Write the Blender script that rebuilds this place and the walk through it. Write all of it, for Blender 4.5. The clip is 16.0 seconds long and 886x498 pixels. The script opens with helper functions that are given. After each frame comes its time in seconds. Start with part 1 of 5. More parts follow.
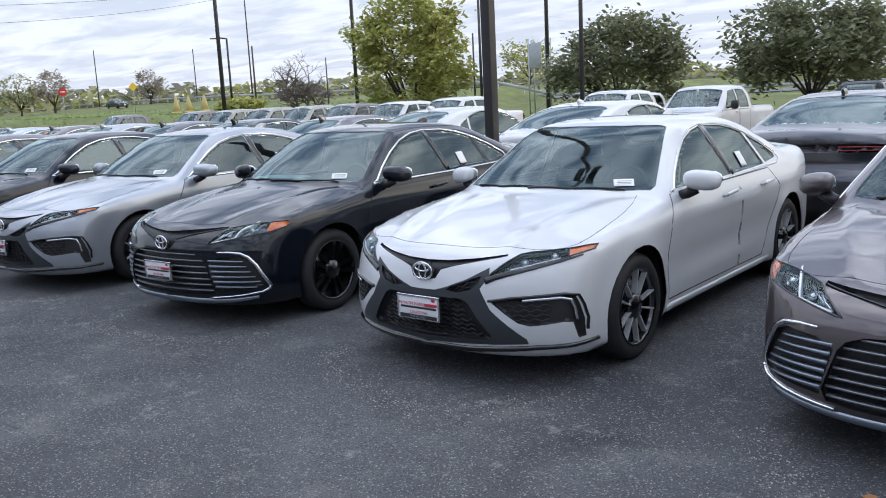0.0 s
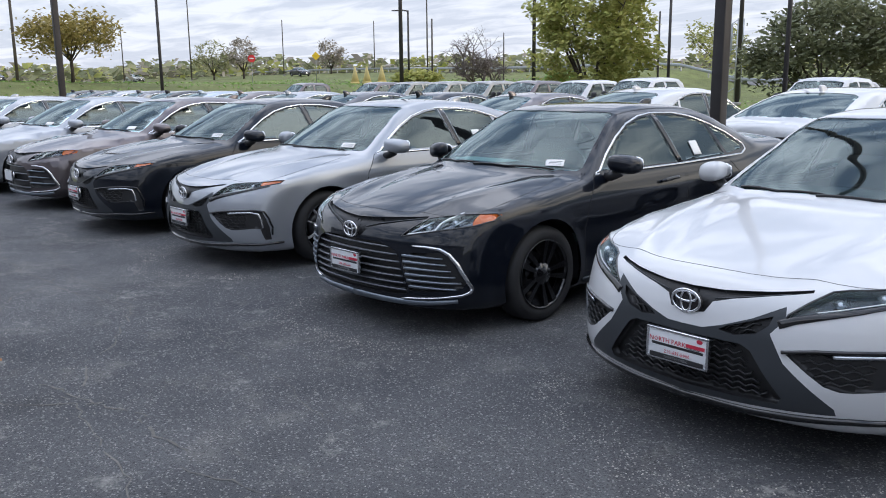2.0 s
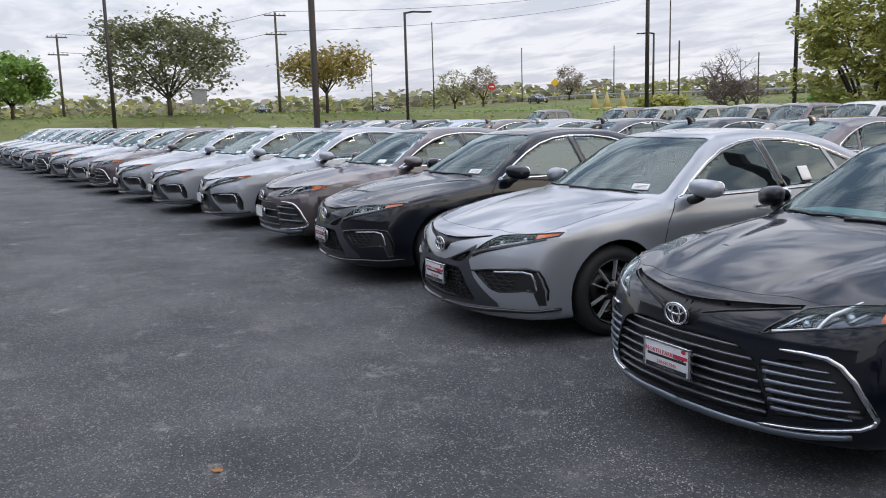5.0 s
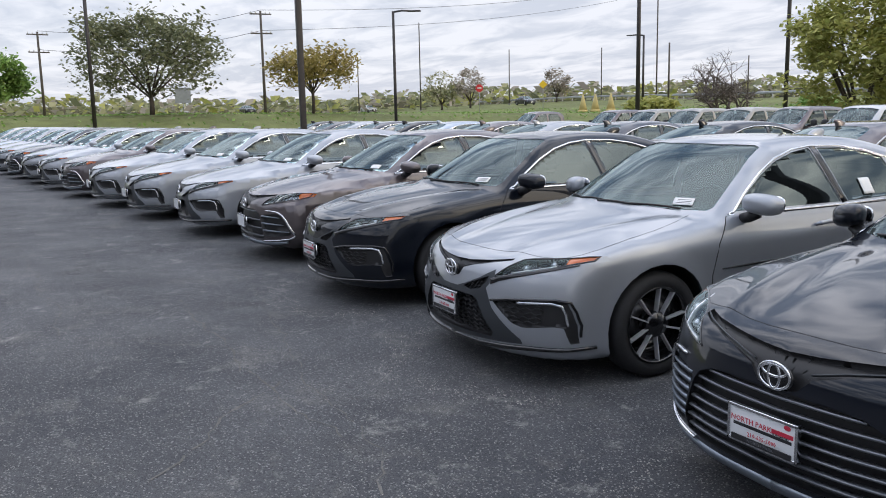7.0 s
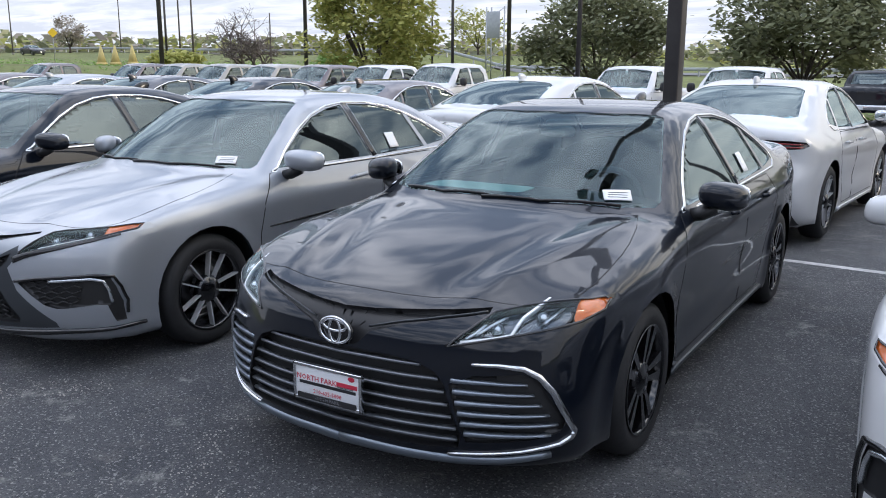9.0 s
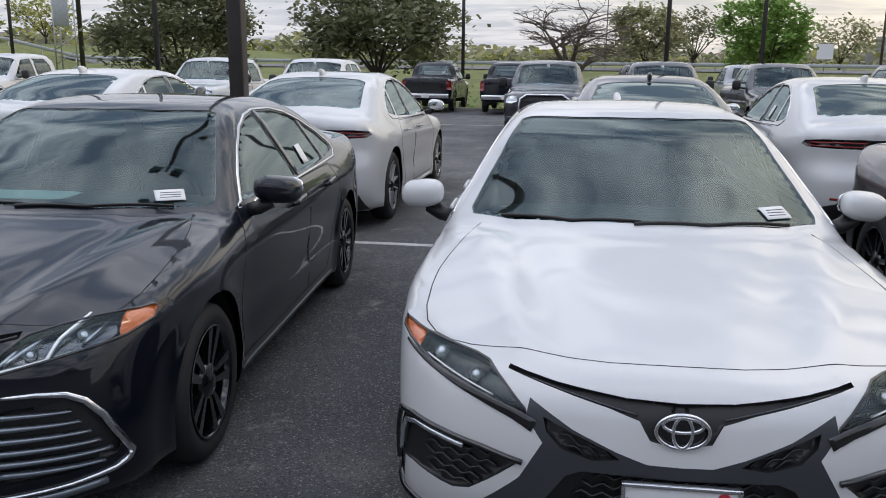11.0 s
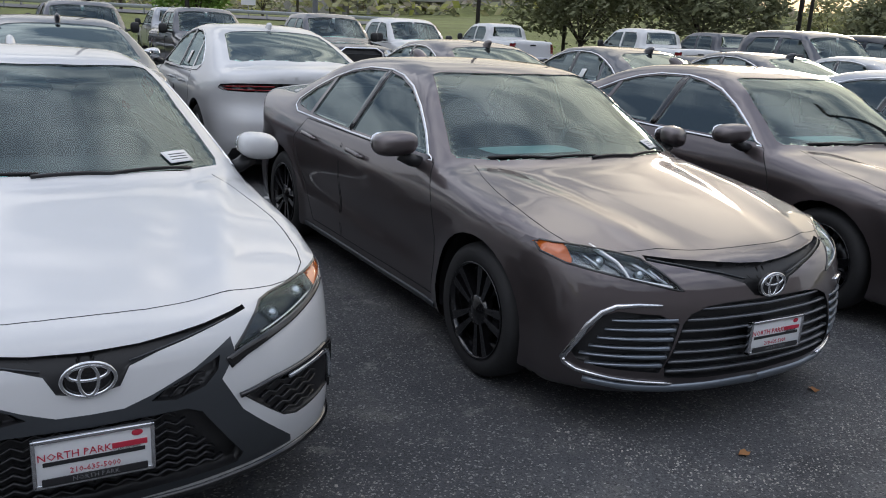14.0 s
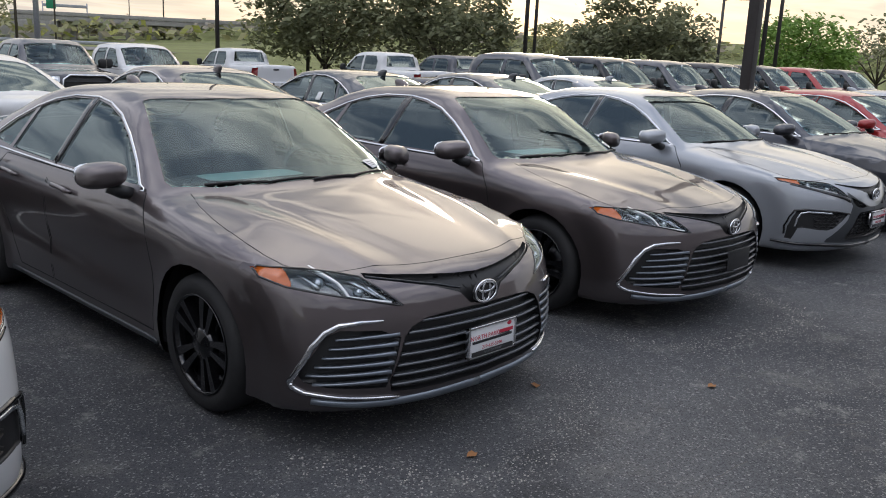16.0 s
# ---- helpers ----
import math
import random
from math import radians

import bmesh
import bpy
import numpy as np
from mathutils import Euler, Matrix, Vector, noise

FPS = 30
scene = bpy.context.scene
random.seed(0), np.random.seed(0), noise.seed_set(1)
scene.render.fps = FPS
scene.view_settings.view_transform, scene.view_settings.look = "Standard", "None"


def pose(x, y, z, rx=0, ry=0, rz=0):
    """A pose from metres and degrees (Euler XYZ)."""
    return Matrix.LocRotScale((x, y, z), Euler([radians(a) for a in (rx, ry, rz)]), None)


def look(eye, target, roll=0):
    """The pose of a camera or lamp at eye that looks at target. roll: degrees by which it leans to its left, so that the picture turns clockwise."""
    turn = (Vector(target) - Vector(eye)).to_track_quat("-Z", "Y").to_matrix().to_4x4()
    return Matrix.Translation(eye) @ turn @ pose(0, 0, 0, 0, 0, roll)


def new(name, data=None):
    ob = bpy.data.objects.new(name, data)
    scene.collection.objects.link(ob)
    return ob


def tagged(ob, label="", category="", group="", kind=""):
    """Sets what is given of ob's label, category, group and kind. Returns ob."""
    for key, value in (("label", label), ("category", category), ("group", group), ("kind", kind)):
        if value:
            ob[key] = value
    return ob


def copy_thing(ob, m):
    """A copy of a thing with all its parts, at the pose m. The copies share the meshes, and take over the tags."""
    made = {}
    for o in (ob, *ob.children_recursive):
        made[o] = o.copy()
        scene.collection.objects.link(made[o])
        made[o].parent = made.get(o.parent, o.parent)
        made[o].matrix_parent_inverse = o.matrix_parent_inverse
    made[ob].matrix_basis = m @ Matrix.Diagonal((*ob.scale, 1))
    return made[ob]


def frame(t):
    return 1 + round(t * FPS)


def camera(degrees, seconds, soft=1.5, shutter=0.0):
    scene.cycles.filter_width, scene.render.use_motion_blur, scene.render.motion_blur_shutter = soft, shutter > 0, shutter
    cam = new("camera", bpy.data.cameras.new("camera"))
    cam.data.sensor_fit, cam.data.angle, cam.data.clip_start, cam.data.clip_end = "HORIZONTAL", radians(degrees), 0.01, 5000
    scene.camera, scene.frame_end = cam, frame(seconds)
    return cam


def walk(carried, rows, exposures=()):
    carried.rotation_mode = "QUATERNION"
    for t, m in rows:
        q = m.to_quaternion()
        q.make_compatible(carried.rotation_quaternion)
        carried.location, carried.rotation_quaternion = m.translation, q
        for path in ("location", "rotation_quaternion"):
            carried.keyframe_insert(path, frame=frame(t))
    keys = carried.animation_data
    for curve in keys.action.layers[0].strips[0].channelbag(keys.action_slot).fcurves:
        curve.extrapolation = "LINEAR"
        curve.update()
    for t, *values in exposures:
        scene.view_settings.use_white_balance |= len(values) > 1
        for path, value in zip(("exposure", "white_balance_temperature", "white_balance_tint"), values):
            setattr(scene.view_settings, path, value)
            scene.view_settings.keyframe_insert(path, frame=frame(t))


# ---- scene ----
cam = camera(55.3, 16.0, soft=1.0)
PATH = [
    (0, (3.291, -3.577, 1.649), (2.001, -2.089, 1.3), -2.9),
    (0.5, (3.046, -3.485, 1.637), (1.697, -2.06, 1.251), -0.9),
    (1, (2.79, -3.366, 1.642), (1.411, -1.974, 1.242), -0.1),
    (1.5, (2.531, -3.189, 1.637), (1.081, -1.871, 1.236), -0.7),
    (2, (2.212, -3.089, 1.63), (0.668, -1.878, 1.242), -0.6),
    (2.5, (1.896, -3.012, 1.651), (0.279, -1.894, 1.286), -0.6),
    (3, (1.604, -2.837, 1.652), (-0.07, -1.79, 1.334), -1.3),
    (3.5, (1.421, -2.72, 1.629), (-0.273, -1.703, 1.322), -1.5),
    (4, (1.108, -2.702, 1.626), (-0.6, -1.714, 1.3), -0.2),
    (4.5, (0.876, -2.711, 1.637), (-0.881, -1.81, 1.314), -0.2),
    (5, (0.609, -2.624, 1.642), (-1.217, -1.872, 1.324), -1.6),
    (5.2, (0.508, -2.601, 1.641), (-1.346, -1.914, 1.343), -1.7),
    (7.3, (-0.401, -2.373, 1.646), (-2.186, -1.533, 1.32), -0.9),
    (7.5, (-0.43, -2.353, 1.637), (-2.169, -1.42, 1.306), -0.6),
    (8, (-0.504, -2.357, 1.631), (-2.093, -1.195, 1.277), -0.5),
    (8.5, (-0.53, -2.368, 1.64), (-1.872, -0.94, 1.24), -0.1),
    (9, (-0.514, -2.346, 1.641), (-1.65, -0.756, 1.216), 0.3),
    (9.5, (-0.459, -2.289, 1.644), (-1.345, -0.55, 1.202), 0.5),
    (9.7, (-0.44, -2.258, 1.634), (-1.253, -0.486, 1.188), 0.3),
    (11.8, (-0.21, -2.221, 1.683), (-0.228, -0.27, 1.245), 0.1),
    (12, (-0.176, -2.238, 1.685), (-0.137, -0.29, 1.233), -0.2),
    (12.5, (-0.16, -2.25, 1.684), (0.095, -0.327, 1.198), 0.7),
    (13, (-0.189, -2.287, 1.691), (0.286, -0.413, 1.176), 1.6),
    (13.5, (-0.207, -2.315, 1.678), (0.5, -0.515, 1.165), 2.7),
    (14, (-0.166, -2.36, 1.691), (0.741, -0.657, 1.166), 3.1),
    (14.5, (-0.125, -2.384, 1.691), (0.948, -0.772, 1.192), 3.5),
    (15, (-0.1, -2.451, 1.694), (1.092, -0.918, 1.214), 3.6),
    (15.5, (-0.052, -2.438, 1.682), (1.244, -0.988, 1.214), 3.3),
    (16, (-0.001, -2.455, 1.695), (1.362, -1.061, 1.249), 2.6),
]
EXPOSURES = [(0, 0.2, 5850, 12), (3, 0.1, 6050, 13), (5, 0.04, 6250, 14), (8, 0.14, 6050, 13), (9.2, 0.3, 5950, 13), (9.7, 0.28, 6000, 13), (12, -0.36, 6350, 13), (14, -0.25, 6200, 12), (16, -0.2, 6350, 13)]
walk(cam, [(t, look(eye, target, roll)) for t, eye, target, roll in PATH], EXPOSURES)

# ---- light: a low evening sun behind streaky cloud ----
SUN_AZ, SUN_EL = 50.0, 9.0
world = bpy.data.worlds.new("sky")
scene.world = world
world.use_nodes = True
wt = world.node_tree
wt.nodes.clear()
w_out = wt.nodes.new("ShaderNodeOutputWorld")
w_bg = wt.nodes.new("ShaderNodeBackground")
w_sky = wt.nodes.new("ShaderNodeTexSky")
w_sky.sky_type, w_sky.sun_disc = "NISHITA", False
w_sky.sun_elevation, w_sky.sun_rotation = radians(SUN_EL + 4), radians(SUN_AZ)
w_sky.air_density, w_sky.dust_density, w_sky.ozone_density = 1.0, 1.5, 1.0
w_geo = wt.nodes.new("ShaderNodeTexCoord")
w_sep = wt.nodes.new("ShaderNodeSeparateXYZ")
wt.links.new(w_geo.outputs["Generated"], w_sep.inputs[0])
# clouds lie on a flat layer: divide the way by its height
w_h = wt.nodes.new("ShaderNodeMath")
w_h.operation, w_h.inputs[1].default_value = "MAXIMUM", 0.0
wt.links.new(w_sep.outputs["Z"], w_h.inputs[0])
w_h2 = wt.nodes.new("ShaderNodeMath")
w_h2.operation, w_h2.inputs[1].default_value = "ADD", 0.09
wt.links.new(w_h.outputs[0], w_h2.inputs[0])
w_div = wt.nodes.new("ShaderNodeVectorMath")
w_div.operation = "DIVIDE"
wt.links.new(w_geo.outputs["Generated"], w_div.inputs[0])
w_cmb = wt.nodes.new("ShaderNodeCombineXYZ")
for k in range(3):
    wt.links.new(w_h2.outputs[0], w_cmb.inputs[k])
wt.links.new(w_cmb.outputs[0], w_div.inputs[1])
w_map = wt.nodes.new("ShaderNodeMapping")
w_map.inputs["Scale"].default_value = (0.9, 1.5, 0.9)
w_map.inputs["Rotation"].default_value = (0, 0, radians(35))
wt.links.new(w_div.outputs[0], w_map.inputs[0])
w_noise = wt.nodes.new("ShaderNodeTexNoise")
w_noise.inputs["Scale"].default_value, w_noise.inputs["Detail"].default_value = 1.9, 7
w_noise.inputs["Roughness"].default_value, w_noise.inputs["Distortion"].default_value = 0.55, 0.5
wt.links.new(w_map.outputs[0], w_noise.inputs["Vector"])
w_ramp = wt.nodes.new("ShaderNodeValToRGB")
w_ramp.color_ramp.elements[0].position, w_ramp.color_ramp.elements[1].position = 0.40, 0.60
wt.links.new(w_noise.outputs["Fac"], w_ramp.inputs[0])
# cloud colour: grey-blue bellies to bright tops, warmer towards the sun
w_cloud = wt.nodes.new("ShaderNodeMix")
w_cloud.data_type = "RGBA"
w_belly = wt.nodes.new("ShaderNodeMix")
w_belly.data_type = "RGBA"
w_belly.inputs[6].default_value, w_belly.inputs[7].default_value = (7.7, 8.0, 8.7, 1), (2.0, 2.45, 3.25, 1)
w_low = wt.nodes.new("ShaderNodeMapRange")
w_low.inputs["From Min"].default_value, w_low.inputs["From Max"].default_value = 0.16, 0.34
wt.links.new(w_sep.outputs["Z"], w_low.inputs["Value"])
wt.links.new(w_low.outputs[0], w_belly.inputs[0])
wt.links.new(w_belly.outputs[2], w_cloud.inputs[6])
w_cloud.inputs[7].default_value = (10.6, 10.6, 10.8, 1)
wt.links.new(w_ramp.outputs[0], w_cloud.inputs[0])
w_dot = wt.nodes.new("ShaderNodeVectorMath")
w_dot.operation = "DOT_PRODUCT"
w_dot.inputs[1].default_value = (math.sin(radians(SUN_AZ)) * math.cos(radians(SUN_EL)), math.cos(radians(SUN_AZ)) * math.cos(radians(SUN_EL)), math.sin(radians(SUN_EL)))
wt.links.new(w_geo.outputs["Generated"], w_dot.inputs[0])
w_near = wt.nodes.new("ShaderNodeMapRange")
w_near.inputs["From Min"].default_value, w_near.inputs["From Max"].default_value = 0.55, 1.0
wt.links.new(w_dot.outputs["Value"], w_near.inputs["Value"])
w_warm = wt.nodes.new("ShaderNodeMix")
w_warm.data_type, w_warm.blend_type = "RGBA", "MULTIPLY"
w_warm.inputs[7].default_value = (1.25, 1.12, 0.86, 1)
wt.links.new(w_near.outputs[0], w_warm.inputs[0])
wt.links.new(w_cloud.outputs[2], w_warm.inputs[6])
w_mix = wt.nodes.new("ShaderNodeMix")
w_mix.data_type = "RGBA"
w_mix.inputs[0].default_value = 0.82
wt.links.new(w_sky.outputs[0], w_mix.inputs[6])
wt.links.new(w_warm.outputs[2], w_mix.inputs[7])
# an overcast dome is brighter overhead than at its rim
w_dome = wt.nodes.new("ShaderNodeMapRange")
w_dome.inputs["From Min"].default_value, w_dome.inputs["From Max"].default_value = 0.12, 0.9
w_dome.inputs["To Min"].default_value, w_dome.inputs["To Max"].default_value = 0.9, 2.75
wt.links.new(w_sep.outputs["Z"], w_dome.inputs["Value"])
w_scale = wt.nodes.new("ShaderNodeVectorMath")
w_scale.operation = "SCALE"
wt.links.new(w_mix.outputs[2], w_scale.inputs[0])
wt.links.new(w_dome.outputs[0], w_scale.inputs["Scale"])
wt.links.new(w_scale.outputs[0], w_bg.inputs["Color"])
w_bg.inputs["Strength"].default_value = 0.105
wt.links.new(w_bg.outputs[0], w_out.inputs[0])

sun = new("sun", bpy.data.lights.new("sun", "SUN"))
sun.data.energy, sun.data.angle, sun.data.color = 0.7, radians(14), (1.0, 0.86, 0.68)
sun.matrix_world = look((math.sin(radians(SUN_AZ)) * 50, math.cos(radians(SUN_AZ)) * 50, math.tan(radians(SUN_EL)) * 50), (0, 0, 0))

# ---- materials ----
MATS = {}


def material(name, colour, rough=0.5, metal=0.0, coat=0.0, grain=None, bumps=None, spec=0.5, vary=0.0):
    """A principled material. grain: (scale, darker factor, detail) noise on the colour; bumps: (scale, strength, distance); vary: by the object's random number."""
    if name in MATS:
        return MATS[name]
    m = MATS[name] = bpy.data.materials.new(name)
    m.use_nodes = True
    nt = m.node_tree
    b = nt.nodes["Principled BSDF"]
    b.inputs["Base Color"].default_value = (*colour, 1)
    b.inputs["Roughness"].default_value = rough
    b.inputs["Metallic"].default_value = metal
    b.inputs["Coat Weight"].default_value = coat
    b.inputs["Coat Roughness"].default_value = 0.03
    b.inputs["Specular IOR Level"].default_value = spec
    tc = nt.nodes.new("ShaderNodeTexCoord")
    if grain:
        scale, dark, detail = grain
        n = nt.nodes.new("ShaderNodeTexNoise")
        n.inputs["Scale"].default_value, n.inputs["Detail"].default_value = scale, detail
        nt.links.new(tc.outputs["Object"], n.inputs["Vector"])
        big = nt.nodes.new("ShaderNodeTexNoise")
        big.inputs["Scale"].default_value, big.inputs["Detail"].default_value = scale * 0.13, 4
        nt.links.new(tc.outputs["Object"], big.inputs["Vector"])
        mul = nt.nodes.new("ShaderNodeMath")
        mul.operation = "MULTIPLY"
        nt.links.new(n.outputs["Fac"], mul.inputs[0])
        nt.links.new(big.outputs["Fac"], mul.inputs[1])
        r = nt.nodes.new("ShaderNodeMapRange")
        r.inputs["From Min"].default_value, r.inputs["From Max"].default_value = 0.12, 0.42
        nt.links.new(mul.outputs[0], r.inputs["Value"])
        mix = nt.nodes.new("ShaderNodeMix")
        mix.data_type = "RGBA"
        mix.inputs[6].default_value = (*[c * dark for c in colour], 1)
        mix.inputs[7].default_value = (*colour, 1)
        nt.links.new(r.outputs[0], mix.inputs[0])
        nt.links.new(mix.outputs[2], b.inputs["Base Color"])
    if vary:
        src = b.inputs["Base Color"].links[0].from_socket if b.inputs["Base Color"].links else None
        hsv = nt.nodes.new("ShaderNodeHueSaturation")
        if src:
            nt.links.new(src, hsv.inputs["Color"])
        else:
            hsv.inputs["Color"].default_value = (*colour, 1)
        oi = nt.nodes.new("ShaderNodeObjectInfo")
        mr = nt.nodes.new("ShaderNodeMapRange")
        mr.inputs["To Min"].default_value, mr.inputs["To Max"].default_value = 1 - vary, 1 + vary
        nt.links.new(oi.outputs["Random"], mr.inputs["Value"])
        nt.links.new(mr.outputs[0], hsv.inputs["Value"])
        nt.links.new(hsv.outputs[0], b.inputs["Base Color"])
    if bumps:
        scale, strength, dist = bumps
        n2 = nt.nodes.new("ShaderNodeTexNoise")
        n2.inputs["Scale"].default_value, n2.inputs["Detail"].default_value = scale, 6
        nt.links.new(tc.outputs["Object"], n2.inputs["Vector"])
        bp = nt.nodes.new("ShaderNodeBump")
        bp.inputs["Strength"].default_value, bp.inputs["Distance"].default_value = strength, dist
        nt.links.new(n2.outputs["Fac"], bp.inputs["Height"])
        nt.links.new(bp.outputs[0], b.inputs["Normal"])
    return m


def glass(name, tint, ior=1.5):
    """A thin pane: clear through by its tint, mirror-like by Fresnel."""
    m = MATS[name] = bpy.data.materials.new(name)
    m.use_nodes = True
    nt = m.node_tree
    nt.nodes.clear()
    out = nt.nodes.new("ShaderNodeOutputMaterial")
    tr = nt.nodes.new("ShaderNodeBsdfTransparent")
    tr.inputs[0].default_value = (*tint, 1)
    gl = nt.nodes.new("ShaderNodeBsdfGlossy")
    gl.inputs["Roughness"].default_value = 0.015
    gl.inputs["Color"].default_value = (0.84, 0.99, 1.0, 1)
    fr = nt.nodes.new("ShaderNodeFresnel")
    fr.inputs["IOR"].default_value = ior
    mx = nt.nodes.new("ShaderNodeMixShader")
    nt.links.new(fr.outputs[0], mx.inputs[0])
    nt.links.new(tr.outputs[0], mx.inputs[1])
    nt.links.new(gl.outputs[0], mx.inputs[2])
    nt.links.new(mx.outputs[0], out.inputs[0])
    return m


WINDSCREEN = glass("windscreen_glass", (0.52, 0.74, 0.73), 1.7)
PRIVACY = glass("tinted_window_glass", (0.14, 0.15, 0.15), 2.0)
LENS = glass("lamp_lens", (0.9, 0.92, 0.93), 1.45)

PAINT = {
    "white": material("paint_white", (0.59, 0.595, 0.60), 0.35, 0.0, 1.0, (5, 0.975, 3)),
    "silver": material("paint_silver", (0.34, 0.36, 0.39), 0.34, 0.45, 1.0, (5, 0.96, 3)),
    "black": material("paint_black", (0.004, 0.006, 0.011), 0.28, 0.0, 1.0, (5, 0.9, 3), spec=0.1),
    "grey": material("paint_grey", (0.125, 0.105, 0.107), 0.38, 0.85, 1.0, (5, 0.95, 3)),
    "dark": material("paint_dark_grey", (0.05, 0.052, 0.062), 0.34, 0.8, 1.0, (5, 0.95, 3)),
    "blue": material("paint_blue_silver", (0.36, 0.42, 0.50), 0.32, 0.6, 1.0, (5, 0.95, 3)),
    "red": material("paint_red", (0.30, 0.012, 0.012), 0.3, 0.3, 1.0, (5, 0.95, 3)),
}
for key in ("grey", "silver", "dark", "blue"):
    PAINT[key].node_tree.nodes["Principled BSDF"].inputs["Coat IOR"].default_value = 1.62
PAINT_WORDS = {"white": "white", "silver": "silver metallic", "black": "black", "grey": "warm grey metallic", "dark": "dark charcoal", "blue": "pale blue-silver", "red": "dark red"}
PAINT["black"].node_tree.nodes["Principled BSDF"].inputs["Coat IOR"].default_value = 1.46
BLACKTRIM = material("black_plastic", (0.014, 0.014, 0.015), 0.42, bumps=(120, 0.08, 0.001))
GLOSSBLACK = material("gloss_black", (0.006, 0.006, 0.007), 0.12, coat=0.6)
SATIN = material("satin_grey_trim", (0.045, 0.05, 0.056), 0.33, 0.25, bumps=(120, 0.05, 0.0008))
CHROME = material("chrome", (0.75, 0.76, 0.78), 0.09, 1.0, grain=(60, 0.9, 2))
BARGREY = material("grille_bar_grey", (0.15, 0.16, 0.175), 0.3, 0.6)
BARLIGHT = material("grille_bar_light", (0.23, 0.26, 0.30), 0.3, 0.7)
RUBBER = material("tyre_rubber", (0.018, 0.018, 0.019), 0.72, grain=(40, 0.7, 4), bumps=(220, 0.25, 0.002))
ALLOY = material("machined_alloy", (0.72, 0.72, 0.73), 0.35, 0.55, grain=(200, 0.85, 2))
DISC = material("brake_disc", (0.10, 0.10, 0.105), 0.35, 0.9, grain=(120, 0.7, 3))
CABIN = material("cabin_plastic", (0.040, 0.044, 0.046), 0.65, grain=(4, 0.85, 2))
SEATCLOTH = material("seat_cloth", (0.05, 0.051, 0.054), 0.9, grain=(4, 0.8, 2))
LINING = material("roof_lining", (0.30, 0.30, 0.29), 0.9, grain=(4, 0.92, 2))
AMBER = material("amber_lens", (0.50, 0.11, 0.015), 0.15, coat=1.0)
REDLENS = material("red_lens", (0.20, 0.004, 0.006), 0.12, coat=1.0)
LAMPGREY = material("lamp_reflector", (0.62, 0.65, 0.68), 0.18, 0.85)
LAMPMID = material("bright_lamp_reflector", (0.15, 0.155, 0.165), 0.18, 0.8)
LAMPDARK = material("dark_lamp_reflector", (0.05, 0.052, 0.056), 0.2, 0.7)
GUIDE = material("light_guide_white", (0.80, 0.82, 0.84), 0.2, coat=0.5)
PAPER = material("white_paper", (0.78, 0.79, 0.78), 0.6, grain=(25, 0.94, 3))
PAPERGREEN = material("pale_green_paper", (0.74, 0.82, 0.78), 0.6, grain=(25, 0.93, 3))
PLATEWHITE = material("plate_white", (0.74, 0.75, 0.76), 0.3, grain=(30, 0.95, 2))
PLATERED = material("plate_red_ink", (0.50, 0.03, 0.06), 0.4)
INK = material("black_ink", (0.02, 0.02, 0.022), 0.5)
SHUT = material("shut_line", (0.006, 0.006, 0.007), 0.8)

# ---- mesh tools ----
X, Y, Z = Vector((1, 0, 0)), Vector((0, 1, 0)), Vector((0, 0, 1))


def part(name, bm, mat, parent, label="", smooth=True):
    """Links a bmesh as one mesh object under a thing or a part."""
    me = bpy.data.meshes.new(name)
    for f in bm.faces:
        f.smooth = smooth
    bm.to_mesh(me)
    bm.free()
    me.materials.append(mat)
    ob = new(name, me)
    ob.parent = parent
    if label:
        ob["label"] = label
    return ob


def shared(name, source, parent, m=None):
    """One more part on the mesh of another."""
    ob = new(name, source.data)
    ob.parent = parent
    if m is not None:
        ob.matrix_basis = m
    return ob


def add_box(bm, lo, hi, bev=0.0, m=None):
    r = bmesh.ops.create_cube(bm, size=1)
    c = [(a + b) / 2 for a, b in zip(lo, hi)]
    s = [b - a for a, b in zip(lo, hi)]
    for v in r["verts"]:
        v.co = Vector([c[k] + v.co[k] * s[k] for k in range(3)])
        if m is not None:
            v.co = m @ v.co
    if bev:
        es = list({e for v in r["verts"] for e in v.link_edges})
        bmesh.ops.bevel(bm, geom=es, offset=bev, segments=2, affect="EDGES", profile=0.6)
    return bm


def box(lo, hi, bev=0.0, m=None):
    return add_box(bmesh.new(), lo, hi, bev, m)


def blob(c, r, e=0.6, nu=20, nv=12, m=None):
    """A rounded box (superellipsoid) about c with half sizes r."""
    bm = bmesh.new()
    sp = lambda v: math.copysign(abs(v) ** e, v)
    rows = []
    for i in range(1, nv):
        a = -math.pi / 2 + math.pi * i / nv
        row = []
        for j in range(nu):
            b = 2 * math.pi * j / nu
            p = Vector((c[0] + r[0] * sp(math.cos(a)) * sp(math.cos(b)), c[1] + r[1] * sp(math.cos(a)) * sp(math.sin(b)), c[2] + r[2] * sp(math.sin(a))))
            row.append(bm.verts.new(m @ p if m is not None else p))
        rows.append(row)
    for k, q in ((0, -1), (-1, 1)):
        p = Vector((c[0], c[1], c[2] + q * r[2]))
        t = bm.verts.new(m @ p if m is not None else p)
        for j in range(nu):
            f = (rows[k][j], rows[k][(j + 1) % nu], t)
            bm.faces.new(f if k else f[::-1])
    for i in range(len(rows) - 1):
        for j in range(nu):
            bm.faces.new((rows[i][j], rows[i][(j + 1) % nu], rows[i + 1][(j + 1) % nu], rows[i + 1][j]))
    return bm


